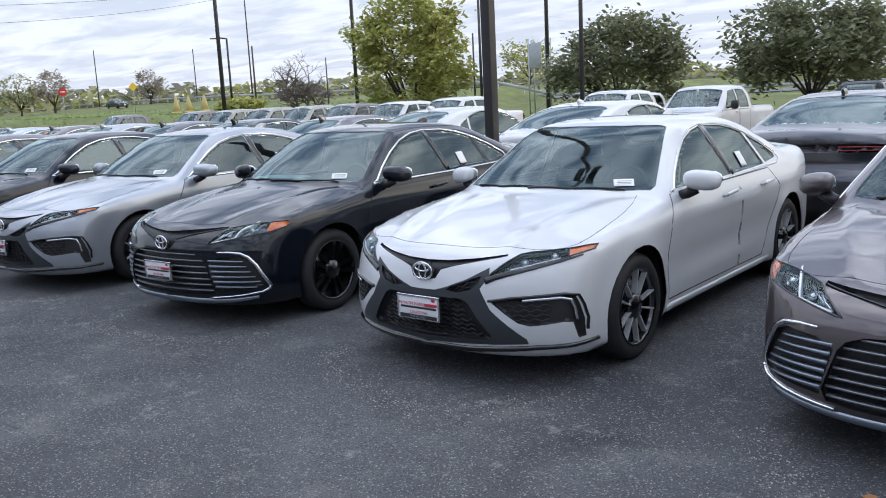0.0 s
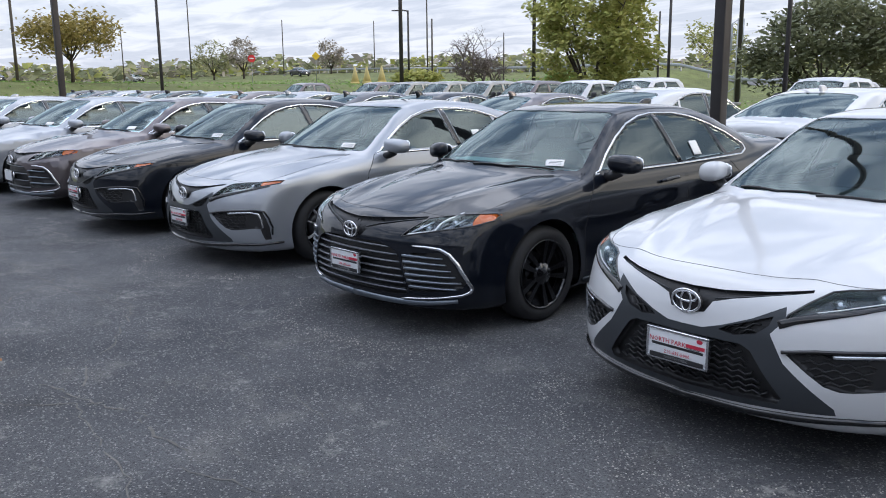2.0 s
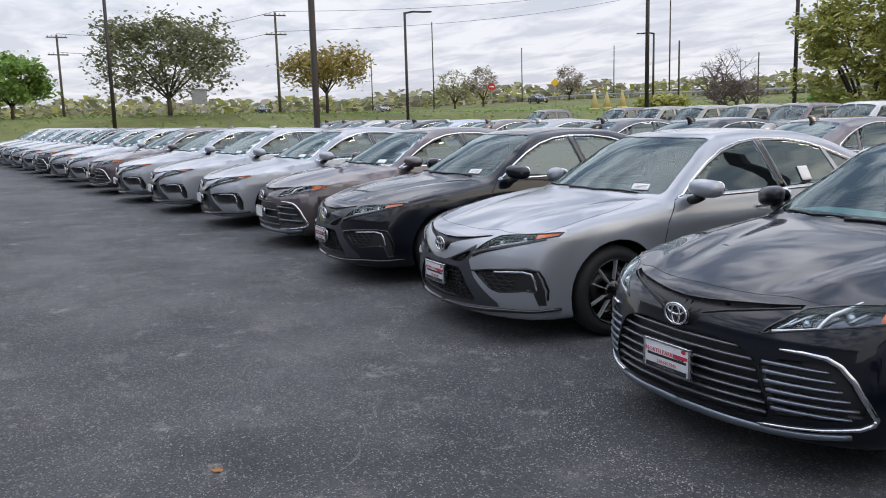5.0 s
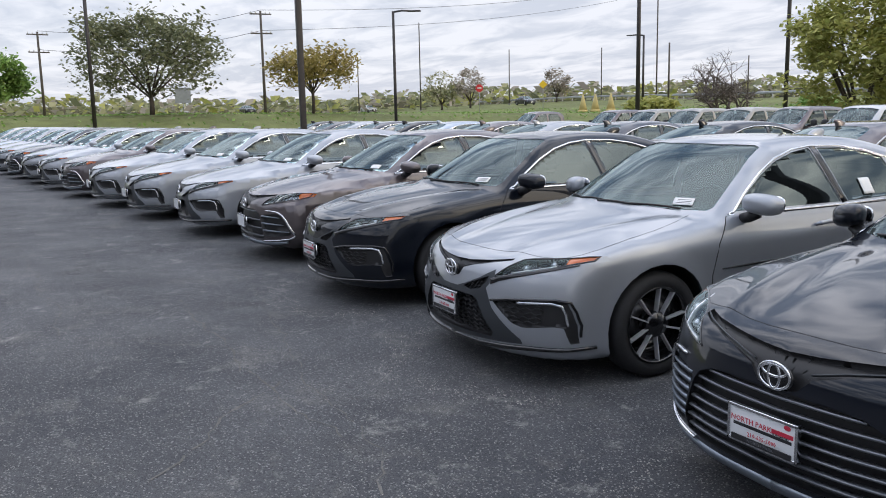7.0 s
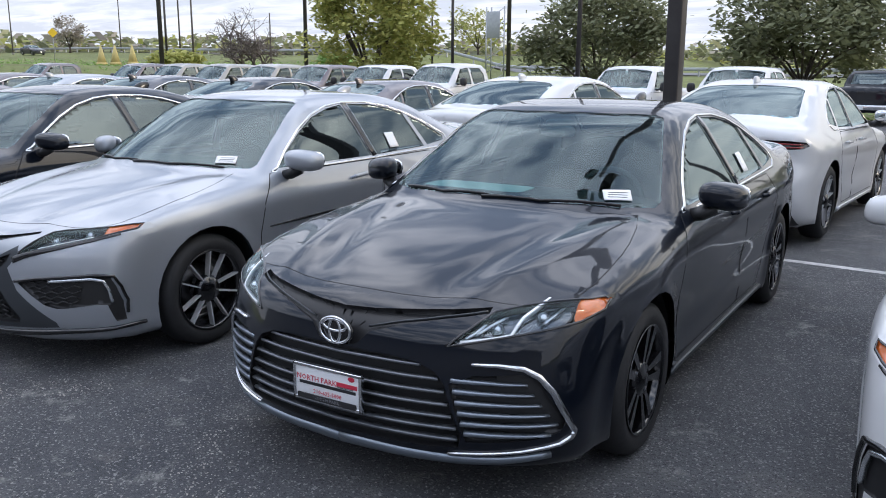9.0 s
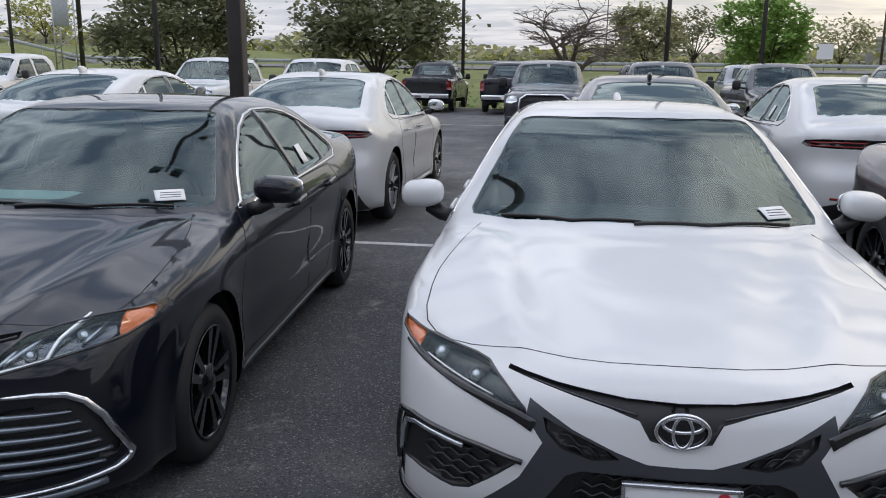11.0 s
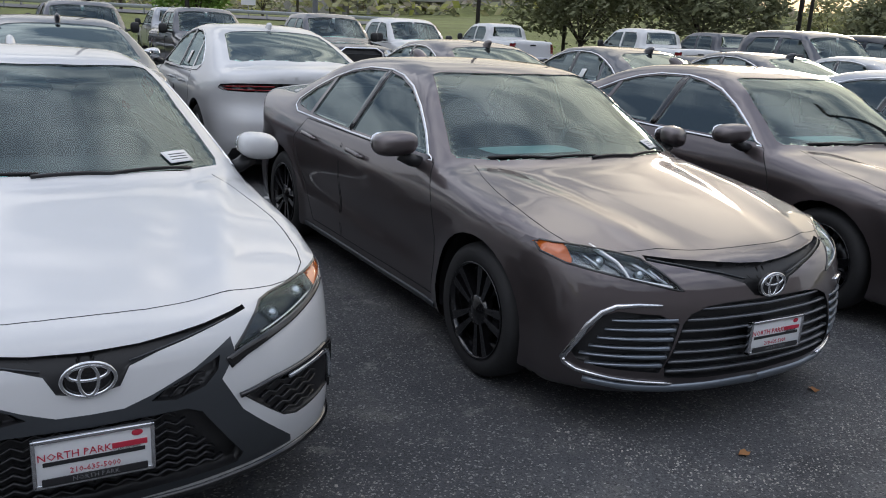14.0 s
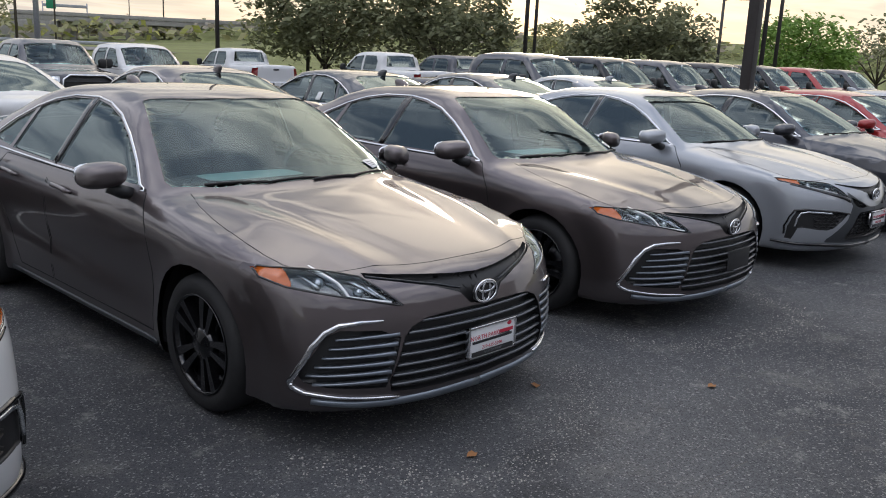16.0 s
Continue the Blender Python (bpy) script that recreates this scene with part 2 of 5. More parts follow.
def revolve(profile, n=32, m=None):
    """A profile of (radius, x) turned about the x axis, closed on itself."""
    bm = bmesh.new()
    rings = []
    for i in range(n):
        a = 2 * math.pi * i / n
        ring = []
        for r, x in profile:
            p = Vector((x, r * math.cos(a), r * math.sin(a)))
            ring.append(bm.verts.new(m @ p if m is not None else p))
        rings.append(ring)
    for i in range(n):
        a, b = rings[i], rings[(i + 1) % n]
        for k in range(len(profile) - 1):
            bm.faces.new((a[k], b[k], b[k + 1], a[k + 1]))
    bmesh.ops.recalc_face_normals(bm, faces=bm.faces)
    return bm


def sweep(pts, normals, w, h, bm=None, closed=False, taper=None):
    """A bar of width w and height h laid along points on a surface with those normals; it is sunk a little into the surface."""
    bm = bm or bmesh.new()
    n = len(pts)
    rings = []
    for i in range(n):
        a = pts[(i - 1) % n] if closed or i else pts[0]
        b = pts[(i + 1) % n] if closed or i < n - 1 else pts[-1]
        t = (b - a)
        t = t.normalized() if t.length > 1e-9 else X
        s = normals[i].cross(t)
        s = s.normalized() if s.length > 1e-9 else Z
        k = taper(i / (n - 1)) if taper else 1
        q = normals[i]
        rings.append([bm.verts.new(pts[i] + s * (du * w * k) + q * (dh * h)) for du, dh in ((-.5, -.3), (-.5, .6), (-.3, 1), (.3, 1), (.5, .6), (.5, -.3))])
    m = 6
    for i in range(n if closed else n - 1):
        a, b = rings[i], rings[(i + 1) % n]
        for k in range(m):
            bm.faces.new((a[k], a[(k + 1) % m], b[(k + 1) % m], b[k]))
    if not closed:
        bm.faces.new(rings[0][::-1])
        bm.faces.new(rings[-1])
    bmesh.ops.recalc_face_normals(bm, faces=bm.faces)
    return bm


def tube(pts, r, n=8, r_end=None, bm=None):
    """A round rod along points."""
    bm = bm or bmesh.new()
    pts = [Vector(p) for p in pts]
    r_end = r if r_end is None else r_end
    rings = []
    for i, p in enumerate(pts):
        t = (pts[min(i + 1, len(pts) - 1)] - pts[max(i - 1, 0)]).normalized()
        s = t.cross(Z if abs(t.z) < .9 else X).normalized()
        q = s.cross(t)
        k = r + (r_end - r) * i / max(1, len(pts) - 1)
        rings.append([bm.verts.new(p + (s * math.cos(2 * math.pi * j / n) + q * math.sin(2 * math.pi * j / n)) * k) for j in range(n)])
    for a, b in zip(rings, rings[1:]):
        for j in range(n):
            bm.faces.new((a[j], b[j], b[(j + 1) % n], a[(j + 1) % n]))
    bm.faces.new(rings[0])
    bm.faces.new(rings[-1][::-1])
    return bm


def mirrored(bm):
    """A copy flipped in x."""
    other = bm.copy()
    for v in other.verts:
        v.co.x = -v.co.x
    bmesh.ops.reverse_faces(other, faces=other.faces)
    return other


def whole(bm):
    """A half joined to its mirror image."""
    me = bpy.data.meshes.new("half")
    other = mirrored(bm)
    other.to_mesh(me)
    other.free()
    bm.from_mesh(me)
    bpy.data.meshes.remove(me)
    bmesh.ops.remove_doubles(bm, verts=[v for v in bm.verts if abs(v.co.x) < 1e-3], dist=1e-3)
    return bm


def joined(*bms):
    out = bmesh.new()
    for b in bms:
        me = bpy.data.meshes.new("piece")
        b.to_mesh(me)
        b.free()
        out.from_mesh(me)
        bpy.data.meshes.remove(me)
    return out


def in_poly(u, v, poly):
    c, j = False, len(poly) - 1
    for i in range(len(poly)):
        (a, b), (p, q) = poly[i], poly[j]
        if (b > v) != (q > v) and u < (p - a) * (v - b) / (q - b) + a:
            c = not c
        j = i
    return c


def carve(bm, poly, U, V, test):
    """Cuts the outline of poly, seen along the third way, into the faces that pass test, and takes the faces inside out of bm into a mesh of their own."""
    us, vs = [p[0] for p in poly], [p[1] for p in poly]
    u0, u1, v0, v1 = min(us), max(us), min(vs), max(vs)
    cand = []
    for f in bm.faces:
        if not test(f):
            continue
        a = [v.co.dot(U) for v in f.verts]
        b = [v.co.dot(V) for v in f.verts]
        if max(a) >= u0 and min(a) <= u1 and max(b) >= v0 and min(b) <= v1:
            cand.append(f)
    for i in range(len(poly)):
        (a, b), (p, q) = poly[i], poly[(i + 1) % len(poly)]
        no = U * -(q - b) + V * (p - a)
        if no.length < 1e-6 or not cand:
            continue
        geom = list({e for f in cand for e in f.edges}) + cand + list({v for f in cand for v in f.verts})
        r = bmesh.ops.bisect_plane(bm, geom=geom, plane_co=U * a + V * b, plane_no=no, dist=1e-5)
        cand = [g for g in r["geom"] if isinstance(g, bmesh.types.BMFace) and g.is_valid]
    inside = []
    for f in cand:
        c = f.calc_center_median()
        if in_poly(c.dot(U), c.dot(V), poly):
            inside.append(f)
    out = bmesh.new()
    seen = {}
    for f in inside:
        vs = []
        for v in f.verts:
            if v.index not in seen or seen[v.index][0] is not v:
                pass
            key = v
            if key not in seen:
                seen[key] = out.verts.new(v.co)
            vs.append(seen[key])
        try:
            out.faces.new(vs)
        except ValueError:
            pass
    bmesh.ops.delete(bm, geom=inside, context="FACES")
    out.normal_update()
    return out


def sink(bm, d, drop=None):
    """Moves a piece of surface inwards by d, and closes the step round its edge."""
    bm.normal_update()
    ring = [e for e in bm.edges if e.is_boundary and not all(abs(v.co.x) < 1e-3 for v in e.verts)]
    old = list(bm.verts)
    ns = {v: v.normal.copy() for v in old}
    bmesh.ops.extrude_edge_only(bm, edges=ring)
    for v in old:
        n = ns[v]
        if abs(v.co.x) < 1e-3:
            n = Vector((0, n.y, n.z))
        v.co -= (drop if drop is not None else n) * d
    return bm


def clone(bm, d=0.0):
    """A copy moved inwards by d."""
    b = bm.copy()
    b.normal_update()
    ns = [(v, v.normal.copy()) for v in b.verts]
    for v, n in ns:
        if abs(v.co.x) < 1e-3:
            n.x = 0
        v.co -= n * d
    return b


def lettering(text, size, m, extrude=0.0006):
    """A bmesh of a word in the built-in font; m carries it from its own plane."""
    cu = bpy.data.curves.new("word", "FONT")
    cu.body, cu.size, cu.align_x, cu.align_y, cu.extrude, cu.resolution_u = text, size, "CENTER", "CENTER", extrude, 1
    ob = bpy.data.objects.new("word", cu)
    scene.collection.objects.link(ob)
    me = bpy.data.meshes.new_from_object(ob)
    bm = bmesh.new()
    bm.from_mesh(me)
    bpy.data.objects.remove(ob)
    bpy.data.curves.remove(cu)
    bpy.data.meshes.remove(me)
    bm.transform(m)
    return bm


# ---- vehicle bodies, as smooth fields ----
def pchip(pts):
    xs = np.array([p[0] for p in pts], float); ys = np.array([p[1] for p in pts], float)
    h = np.diff(xs); d = np.diff(ys) / h
    m = np.zeros(len(xs)); m[0] = d[0]; m[-1] = d[-1]
    for i in range(1, len(xs) - 1):
        if d[i - 1] * d[i] > 0:
            w1, w2 = 2 * h[i] + h[i - 1], h[i] + 2 * h[i - 1]
            m[i] = (w1 + w2) / (w1 / d[i - 1] + w2 / d[i])

    def f(x):
        x = np.clip(np.asarray(x, float), xs[0], xs[-1])
        i = np.clip(np.searchsorted(xs, x) - 1, 0, len(xs) - 2)
        t = (x - xs[i]) / h[i]
        return (ys[i] * (1 + 2 * t) * (1 - t) ** 2 + h[i] * m[i] * t * (1 - t) ** 2
                + ys[i + 1] * t * t * (3 - 2 * t) + h[i] * m[i + 1] * t * t * (t - 1))
    return f


def smax(a, b, k):
    h = np.clip(.5 + .5 * (a - b) / k, 0, 1)
    return b * (1 - h) + a * h + k * h * (1 - h)


def fold(v, w):
    """A ridge with a nearly sharp crest."""
    return np.exp(-(np.sqrt(v * v + 1.6e-5) - .004) / w)


def bump(v, c, w):
    return np.exp(-((v - c) / w) ** 2)


SIDE = pchip([(.15, .87), (.25, .895), (.4, .905), (.55, .912), (.72, .922), (.82, .915), (.93, .885), (1.0, .845), (1.2, .725), (1.36, .615), (1.45, .5)])
WIDTH = pchip([(0, .93), (.6, .975), (1.0, 1.0), (1.6, .985), (2.6, .99), (3.6, 1.0), (4.0, .995), (4.9, .93)])
PLAN = pchip([(0, 0), (.25, .018), (.45, .06), (.6, .12), (.72, .2), (.82, .31), (.88, .44), (.92, .68), (.95, 1.05)])
NOSE = pchip([(.15, .13), (.22, .05), (.3, .015), (.4, .0), (.55, .015), (.66, .045), (.75, .085), (.85, .14), (1.2, .4)])
TAILPLAN = pchip([(0, 0), (.4, .03), (.65, .1), (.8, .22), (.88, .4), (.93, .8)])
TAIL = pchip([(.15, .3), (.3, .08), (.45, .02), (.6, .02), (.8, .09), (1.0, .07), (1.1, .06), (1.3, .3)])
SEDAN_TOP = pchip([(-.2, .58), (.0, .70), (.12, .765), (.35, .835), (.7, .91), (1.0, .958), (1.18, .985), (1.24, 1.008), (1.6, 1.19),
                   (1.95, 1.35), (2.25, 1.425), (2.65, 1.447), (3.1, 1.43), (3.5, 1.365), (3.9, 1.24), (4.2, 1.14), (4.4, 1.12), (4.75, 1.105), (4.95, 1.04)])
FASTBACK_TOP = pchip([(-.2, .62), (.0, .74), (.12, .82), (.35, .90), (.7, .97), (1.0, 1.01), (1.18, 1.035), (1.24, 1.055), (1.6, 1.25),
                      (1.95, 1.42), (2.25, 1.50), (2.65, 1.53), (3.1, 1.52), (3.6, 1.45), (4.0, 1.345), (4.35, 1.22), (4.6, 1.145), (4.8, 1.12), (4.95, 1.06)])


class Body:
    """The outer skin of a vehicle: a field that is below nought inside. Nose at y = 0, x to its left."""

    def __init__(self, field, length, z0, ya, axles, radius):
        self.field, self.length, self.z0, self.ya, self.axles, self.radius = field, length, z0, ya, axles, radius

    def cast(self, o, d, far, n=500):
        o, d = np.atleast_2d(np.asarray(o, float)), np.atleast_2d(np.asarray(d, float))
        ts = np.linspace(0, far, n)
        p = o[:, None] + d[:, None] * ts[None, :, None]
        v = self.field(p[..., 0], p[..., 1], p[..., 2])
        flip = (v[:, 1:] < 0) != (v[:, :1] < 0)
        i = flip.argmax(1)
        first = v[:, 0] < 0
        lo, hi = ts[i], ts[i + 1]
        for _ in range(22):
            m = (lo + hi) / 2
            q = o + d * m[:, None]
            same = (self.field(q[:, 0], q[:, 1], q[:, 2]) < 0) == first
            lo, hi = np.where(same, m, lo), np.where(same, hi, m)
        return o + d * hi[:, None]

    def normals(self, ps):
        e = 1e-3
        g = [self.field(*(ps + np.eye(3)[k] * e).T) - self.field(*(ps - np.eye(3)[k] * e).T) for k in range(3)]
        return [Vector(v).normalized() for v in np.array(g).T]

    def on(self, way, pts, per=1, out=0.0, closed=False):
        """Points and normals on the skin, under a line drawn from the front (x, z), the side (y, z) or above (x, y); each stretch in per steps."""
        line = []
        ends = list(pts) + ([pts[0]] if closed else [])
        for a, b in zip(ends, ends[1:]):
            line += [(a[0] + (b[0] - a[0]) * k / per, a[1] + (b[1] - a[1]) * k / per) for k in range(per)]
        if not closed:
            line.append(ends[-1])
        line = np.array(line, float)
        n = len(line)
        if way == "front":
            o, d = np.stack([line[:, 0], np.full(n, -.6), line[:, 1]], 1), np.tile([0, 1, 0], (n, 1))
        elif way == "side":
            o, d = np.stack([np.full(n, 1.6), line[:, 0], line[:, 1]], 1), np.tile([-1, 0, 0], (n, 1))
        elif way == "rear":
            o, d = np.stack([line[:, 0], np.full(n, self.length + .6), line[:, 1]], 1), np.tile([0, -1, 0], (n, 1))
        else:
            o, d = np.stack([line[:, 0], line[:, 1], np.full(n, 2.6)], 1), np.tile([0, 0, -1], (n, 1))
        p = self.cast(o, d, 2.6)
        ns = self.normals(p)
        return [Vector(q) + k * out for q, k in zip(p, ns)], ns

    def bar(self, way, pts, w, h, per=4, out=0.0, closed=False, bm=None, taper=None):
        p, n = self.on(way, pts, per, out, closed)
        return sweep(p, n, w, h, bm, closed, taper)

    def half(self, nu, nv, nc):
        """The left half of the skin as a mesh: nu stations, nv points round, nc rows on each end."""
        z0, ya, yb = self.z0, self.ya, self.length - self.ya
        v = np.linspace(-math.pi / 2, math.pi / 2, nv)
        o, d = [], []
        for k in range(nc + nu + nc):
            if k < nc:
                a, y = math.pi / 2 * (1 - k / nc), ya
                dy, c = -math.sin(a), math.cos(a)
            elif k < nc + nu:
                y, dy, c = ya + (yb - ya) * (k - nc) / (nu - 1), 0, 1
            else:
                a, y = math.pi / 2 * (k - nc - nu + 1) / nc, yb
                dy, c = math.sin(a), math.cos(a)
            for b in v:
                o.append((0, y, z0))
                d.append((math.cos(b) * c, dy, math.sin(b) * c))
        p = self.cast(o, d, 2.4, 160)
        bm = bmesh.new()
        n = nc + nu + nc
        p = p.reshape(n, nv, 3)
        p[:, 0, 0] = p[:, -1, 0] = 0
        g = [[bm.verts.new(p[i, j]) for j in range(nv)] for i in range(n)]
        for i in range(n - 1):
            for j in range(nv - 1):
                bm.faces.new((g[i][j], g[i][j + 1], g[i + 1][j + 1], g[i + 1][j]))
        bmesh.ops.remove_doubles(bm, verts=bm.verts, dist=2e-4)
        bmesh.ops.recalc_face_normals(bm, faces=bm.faces)
        bm.normal_update()
        return bm


def car_field(top_line, length, lift=0.0, tail=1.0):
    def f(x, y, z):
        ax = np.abs(x)
        w = WIDTH(y * 4.88 / length)
        s = SIDE(np.where(z < .8, z, .8 + (z - .8) * .65 / (.65 + lift))) * w
        for yc in (.99, length - 1.06):
            r = np.hypot(y - yc, z - .335)
            s = s + .018 * bump(r, .36, .075) * (z < 1)
        s = s - .016 * bump(z, .50 + .03 * (y - 2.3), .1) * bump(y, 2.35, 1.0)
        s = s + .013 * fold(z - (.80 + .022 * (y - 2)), .045) * np.clip((y - .75) * 2, 0, 1)
        s = s + .012 * fold(z - (.40 + .035 * (y - 2.4)), .05) * bump(y, 2.4, .85)
        ye = y - (.20 + .22 * np.clip((y - .85) / .45, 0, 1)) * ax * ax * np.clip((2.5 - y) / .6, 0, 1) + .35 * ax * ax * np.clip((y - 3.0) / .6, 0, 1)
        t = top_line(ye)
        hood = np.clip((1.25 - ye) / .15, 0, 1) * np.clip((ye - .1) / .3, 0, 1)
        ridge = .40 + .30 * np.clip(ye / 1.2, 0, 1)
        t = t - (.05 - .018 * hood) * (ax / .8) ** 2 - hood * (.006 * (ax / .8) ** 4 - .019 * fold(ax - ridge, .065) + .010 * bump(ax, ridge - .16, .09))
        g = smax(ax - s, (z - t) * .9, .07)
        g = smax(g, NOSE(z) + PLAN(ax) - y, .05)
        g = smax(g, y - (length - TAIL(z) * tail - TAILPLAN(ax)), .05)
        return smax(g, .17 - z, .03)
    return f


SEDAN = Body(car_field(SEDAN_TOP, 4.88), 4.88, .6, .95, (.99, 3.82), .334)
FASTBACK = Body(car_field(FASTBACK_TOP, 4.95, .09), 4.95, .62, .95, (.99, 3.89), .36)

# ---- sedans ----
def tyre_and_rim(radius, style):
    """Meshes of a wheel about the x axis, outer face at x = 0: tyre, rim, spokes, disc."""
    r = radius
    tyre = revolve([(r * .70, -.20), (r * .88, -.215), (r * .97, -.19), (r, -.15), (r, -.06), (r * .975, -.022), (r * .88, .004), (r * .76, -.002), (r * .70, -.012)], 40)
    rim = revolve([(r * .70, -.012), (r * .725, .0), (r * .71, .002), (r * .675, -.012), (r * .66, -.05), (r * .64, -.15), (r * .2, -.16), (.0, -.16)], 32)
    spokes = bmesh.new()
    hub = revolve([(0, .0), (.028, .0), (.035, -.006), (.07, -.012), (.085, -.03), (.085, -.06)], 20)
    n = 5
    for i in range(n):
        a = 2 * math.pi * i / n
        for side in (-1, 1):
            lean = side * (.26 if style == "twin" else .2)
            r1 = r * .69
            inner = Vector((-.018, .05 * math.cos(a + side * .35), .05 * math.sin(a + side * .35)))
            outer = Vector((-.006, r1 * math.cos(a + lean), r1 * math.sin(a + lean)))
            t = (outer - inner).normalized()
            s = X.cross(t)
            w0, w1 = (.0040, .0052) if style == "twin" else (.010, .022)
            vs = []
            for p, w in ((inner, w0), (outer, w1)):
                for du, dx in ((-1, -.035), (-1, 0), (1, 0), (1, -.035)):
                    vs.append(spokes.verts.new(p + s * du * w + X * dx))
            for k in range(4):
                spokes.faces.new((vs[k], vs[(k + 1) % 4], vs[4 + (k + 1) % 4], vs[4 + k]))
    bmesh.ops.recalc_face_normals(spokes, faces=spokes.faces)
    disc = revolve([(.06, -.13), (r * .42, -.13), (r * .42, -.15), (.06, -.15)], 28)
    return {"tyre": (tyre, RUBBER), "rim": (rim, GLOSSBLACK), "rim_face": (spokes, ALLOY if style == "twin" else GLOSSBLACK), "hub_cap": (hub, GLOSSBLACK), "brake_disc": (disc, DISC)}


def wheels(root, body, style, outer=.905, fine=True):
    first = None
    for y in body.axles:
        for side in (1, -1):
            m = pose(side * outer, y, body.radius, 0, 0, 0 if side > 0 else 180)
            hub = new("wheel")
            hub.parent = root
            hub.matrix_basis = m
            if first is None:
                first = {k: part(k, b, mat, hub, smooth=k != "rim_face") for k, (b, mat) in tyre_and_rim(body.radius, style).items() if fine or k in ("tyre", "rim", "rim_face")}
            else:
                for k, o in first.items():
                    shared(k, o, hub)


def wells(body, y):
    """The dark lining of a wheel arch."""
    if True:
        n, r = 18, body.radius + .065
        bm = bmesh.new()
        rows = []
        for i in range(n + 1):
            a = math.pi * 1.16 * i / n - .08 * math.pi
            rows.append([bm.verts.new((x, y + r * math.cos(a), body.radius + r * math.sin(a))) for x in (.5, .875)])
        for a, b in zip(rows, rows[1:]):
            bm.faces.new((a[0], a[1], b[1], b[0]))
        c = bm.verts.new((.5, y, body.radius))
        for a, b in zip(rows, rows[1:]):
            bm.faces.new((a[0], b[0], c))
        return bm


def seat(y, x, w=.25, rear=False):
    a = blob((x, y, .52), (w, .27, .10), .5)
    b = blob((x, y + .30, .82), (w * .95, .10, .32), .55, m=None)
    for v in b.verts:
        v.co.y += (v.co.z - .5) * .28
    c = blob((x, y + .47, 1.17), (.13, .055, .085), .6)
    return joined(a, b, c)


SIDE_GLASS = {
    "front_door_window": [(1.66, .985), (1.80, 1.075), (2.0, 1.19), (2.2, 1.28), (2.4, 1.33), (2.58, 1.352), (2.66, .985)],
    "rear_door_window": [(2.73, .985), (2.66, 1.352), (2.9, 1.345), (3.12, 1.31), (3.28, 1.265), (3.37, 1.0)],
    "quarter_window": [(3.42, 1.005), (3.33, 1.245), (3.52, 1.165), (3.70, 1.06), (3.68, 1.03)],
}
WINDSCREEN_OUTLINE = [(-.02, 1.245), (.3, 1.285), (.55, 1.38), (.735, 1.515), (.745, 1.57), (.55, 2.17), (.5, 2.18), (.25, 2.10), (-.02, 2.07)]
REAR_OUTLINE = [(-.02, 3.44), (.45, 3.40), (.53, 3.46), (.64, 3.93), (.56, 4.02), (-.02, 4.16)]
HOOD_EDGE = [(.10, .195), (.19, .202), (.32, .232), (.44, .268), (.55, .298), (.62, .322), (.69, .362), (.745, .415), (.785, .49), (.803, .59), (.807, .75), (.80, .90), (.78, 1.05), (.74, 1.25), (.69, 1.41)]
HOOD_OUTLINE = [(-.02, .193)] + HOOD_EDGE + [(.55, 1.345), (.3, 1.25), (-.02, 1.21)]
LE_LAMP = [(.444, .655), (.50, .708), (.566, .768), (.64, .782), (.725, .792), (.80, .796), (.862, .797), (.878, .785), (.876, .756), (.832, .732), (.76, .718), (.69, .705), (.58, .683), (.494, .664)]
SE_LAMP = [(.435, .650), (.44, .668), (.50, .722), (.555, .765), (.60, .773), (.70, .780), (.78, .787), (.84, .796), (.866, .796), (.868, .775), (.80, .752), (.735, .726), (.60, .693), (.54, .677)]


def plate(root, body, lettered=True):
    y0 = -.035
    frame_ = joined(box((-.163, y0, .378), (.163, y0 + .022, .392), .003), box((-.163, y0, .514), (.163, y0 + .022, .526), .003),
                    box((-.163, y0, .378), (-.151, y0 + .022, .526), .003), box((.151, y0, .378), (.163, y0 + .022, .526), .003), box((-.12, y0 + .02, .40), (.12, y0 + .07, .5)))
    pl = part("licence_plate", box((-.153, y0 + .006, .385), (.153, y0 + .012, .52), .002), PLATEWHITE, root, "white dealer plate with red and black lettering")
    part("plate_frame", frame_, CHROME, pl, "bright plate frame")
    m = lambda x, z: Matrix.Translation((x, y0 + .005, z)) @ Matrix.Rotation(radians(90), 4, "X")
    if not lettered:
        return
    red = joined(lettering("NORTH PARK", .031, m(-.052, .470)), box((.046, y0 + .004, .464), (.142, y0 + .006, .480)), lettering("210-635-5000", .024, m(0, .420)), blob((.115, y0 + .005, .502), (.016, .002, .010), 1, 14, 6))
    part("plate_red_print", red, PLATERED, pl, smooth=False)
    dark = joined(box((-.135, y0 + .004, .444), (.135, y0 + .006, .456)), lettering("OF SAN ANTONIO", .009, m(.085, .46)), box((-.14, y0 - .001, .386), (.14, y0 + .001, .408), .003))
    part("plate_black_print", dark, INK, pl, smooth=False)
    part("plate_frame_print", lettering("NORTH PARK", .02, m(0, .397) @ Matrix.Translation((0, 0, .0065))), CHROME, pl, smooth=False)


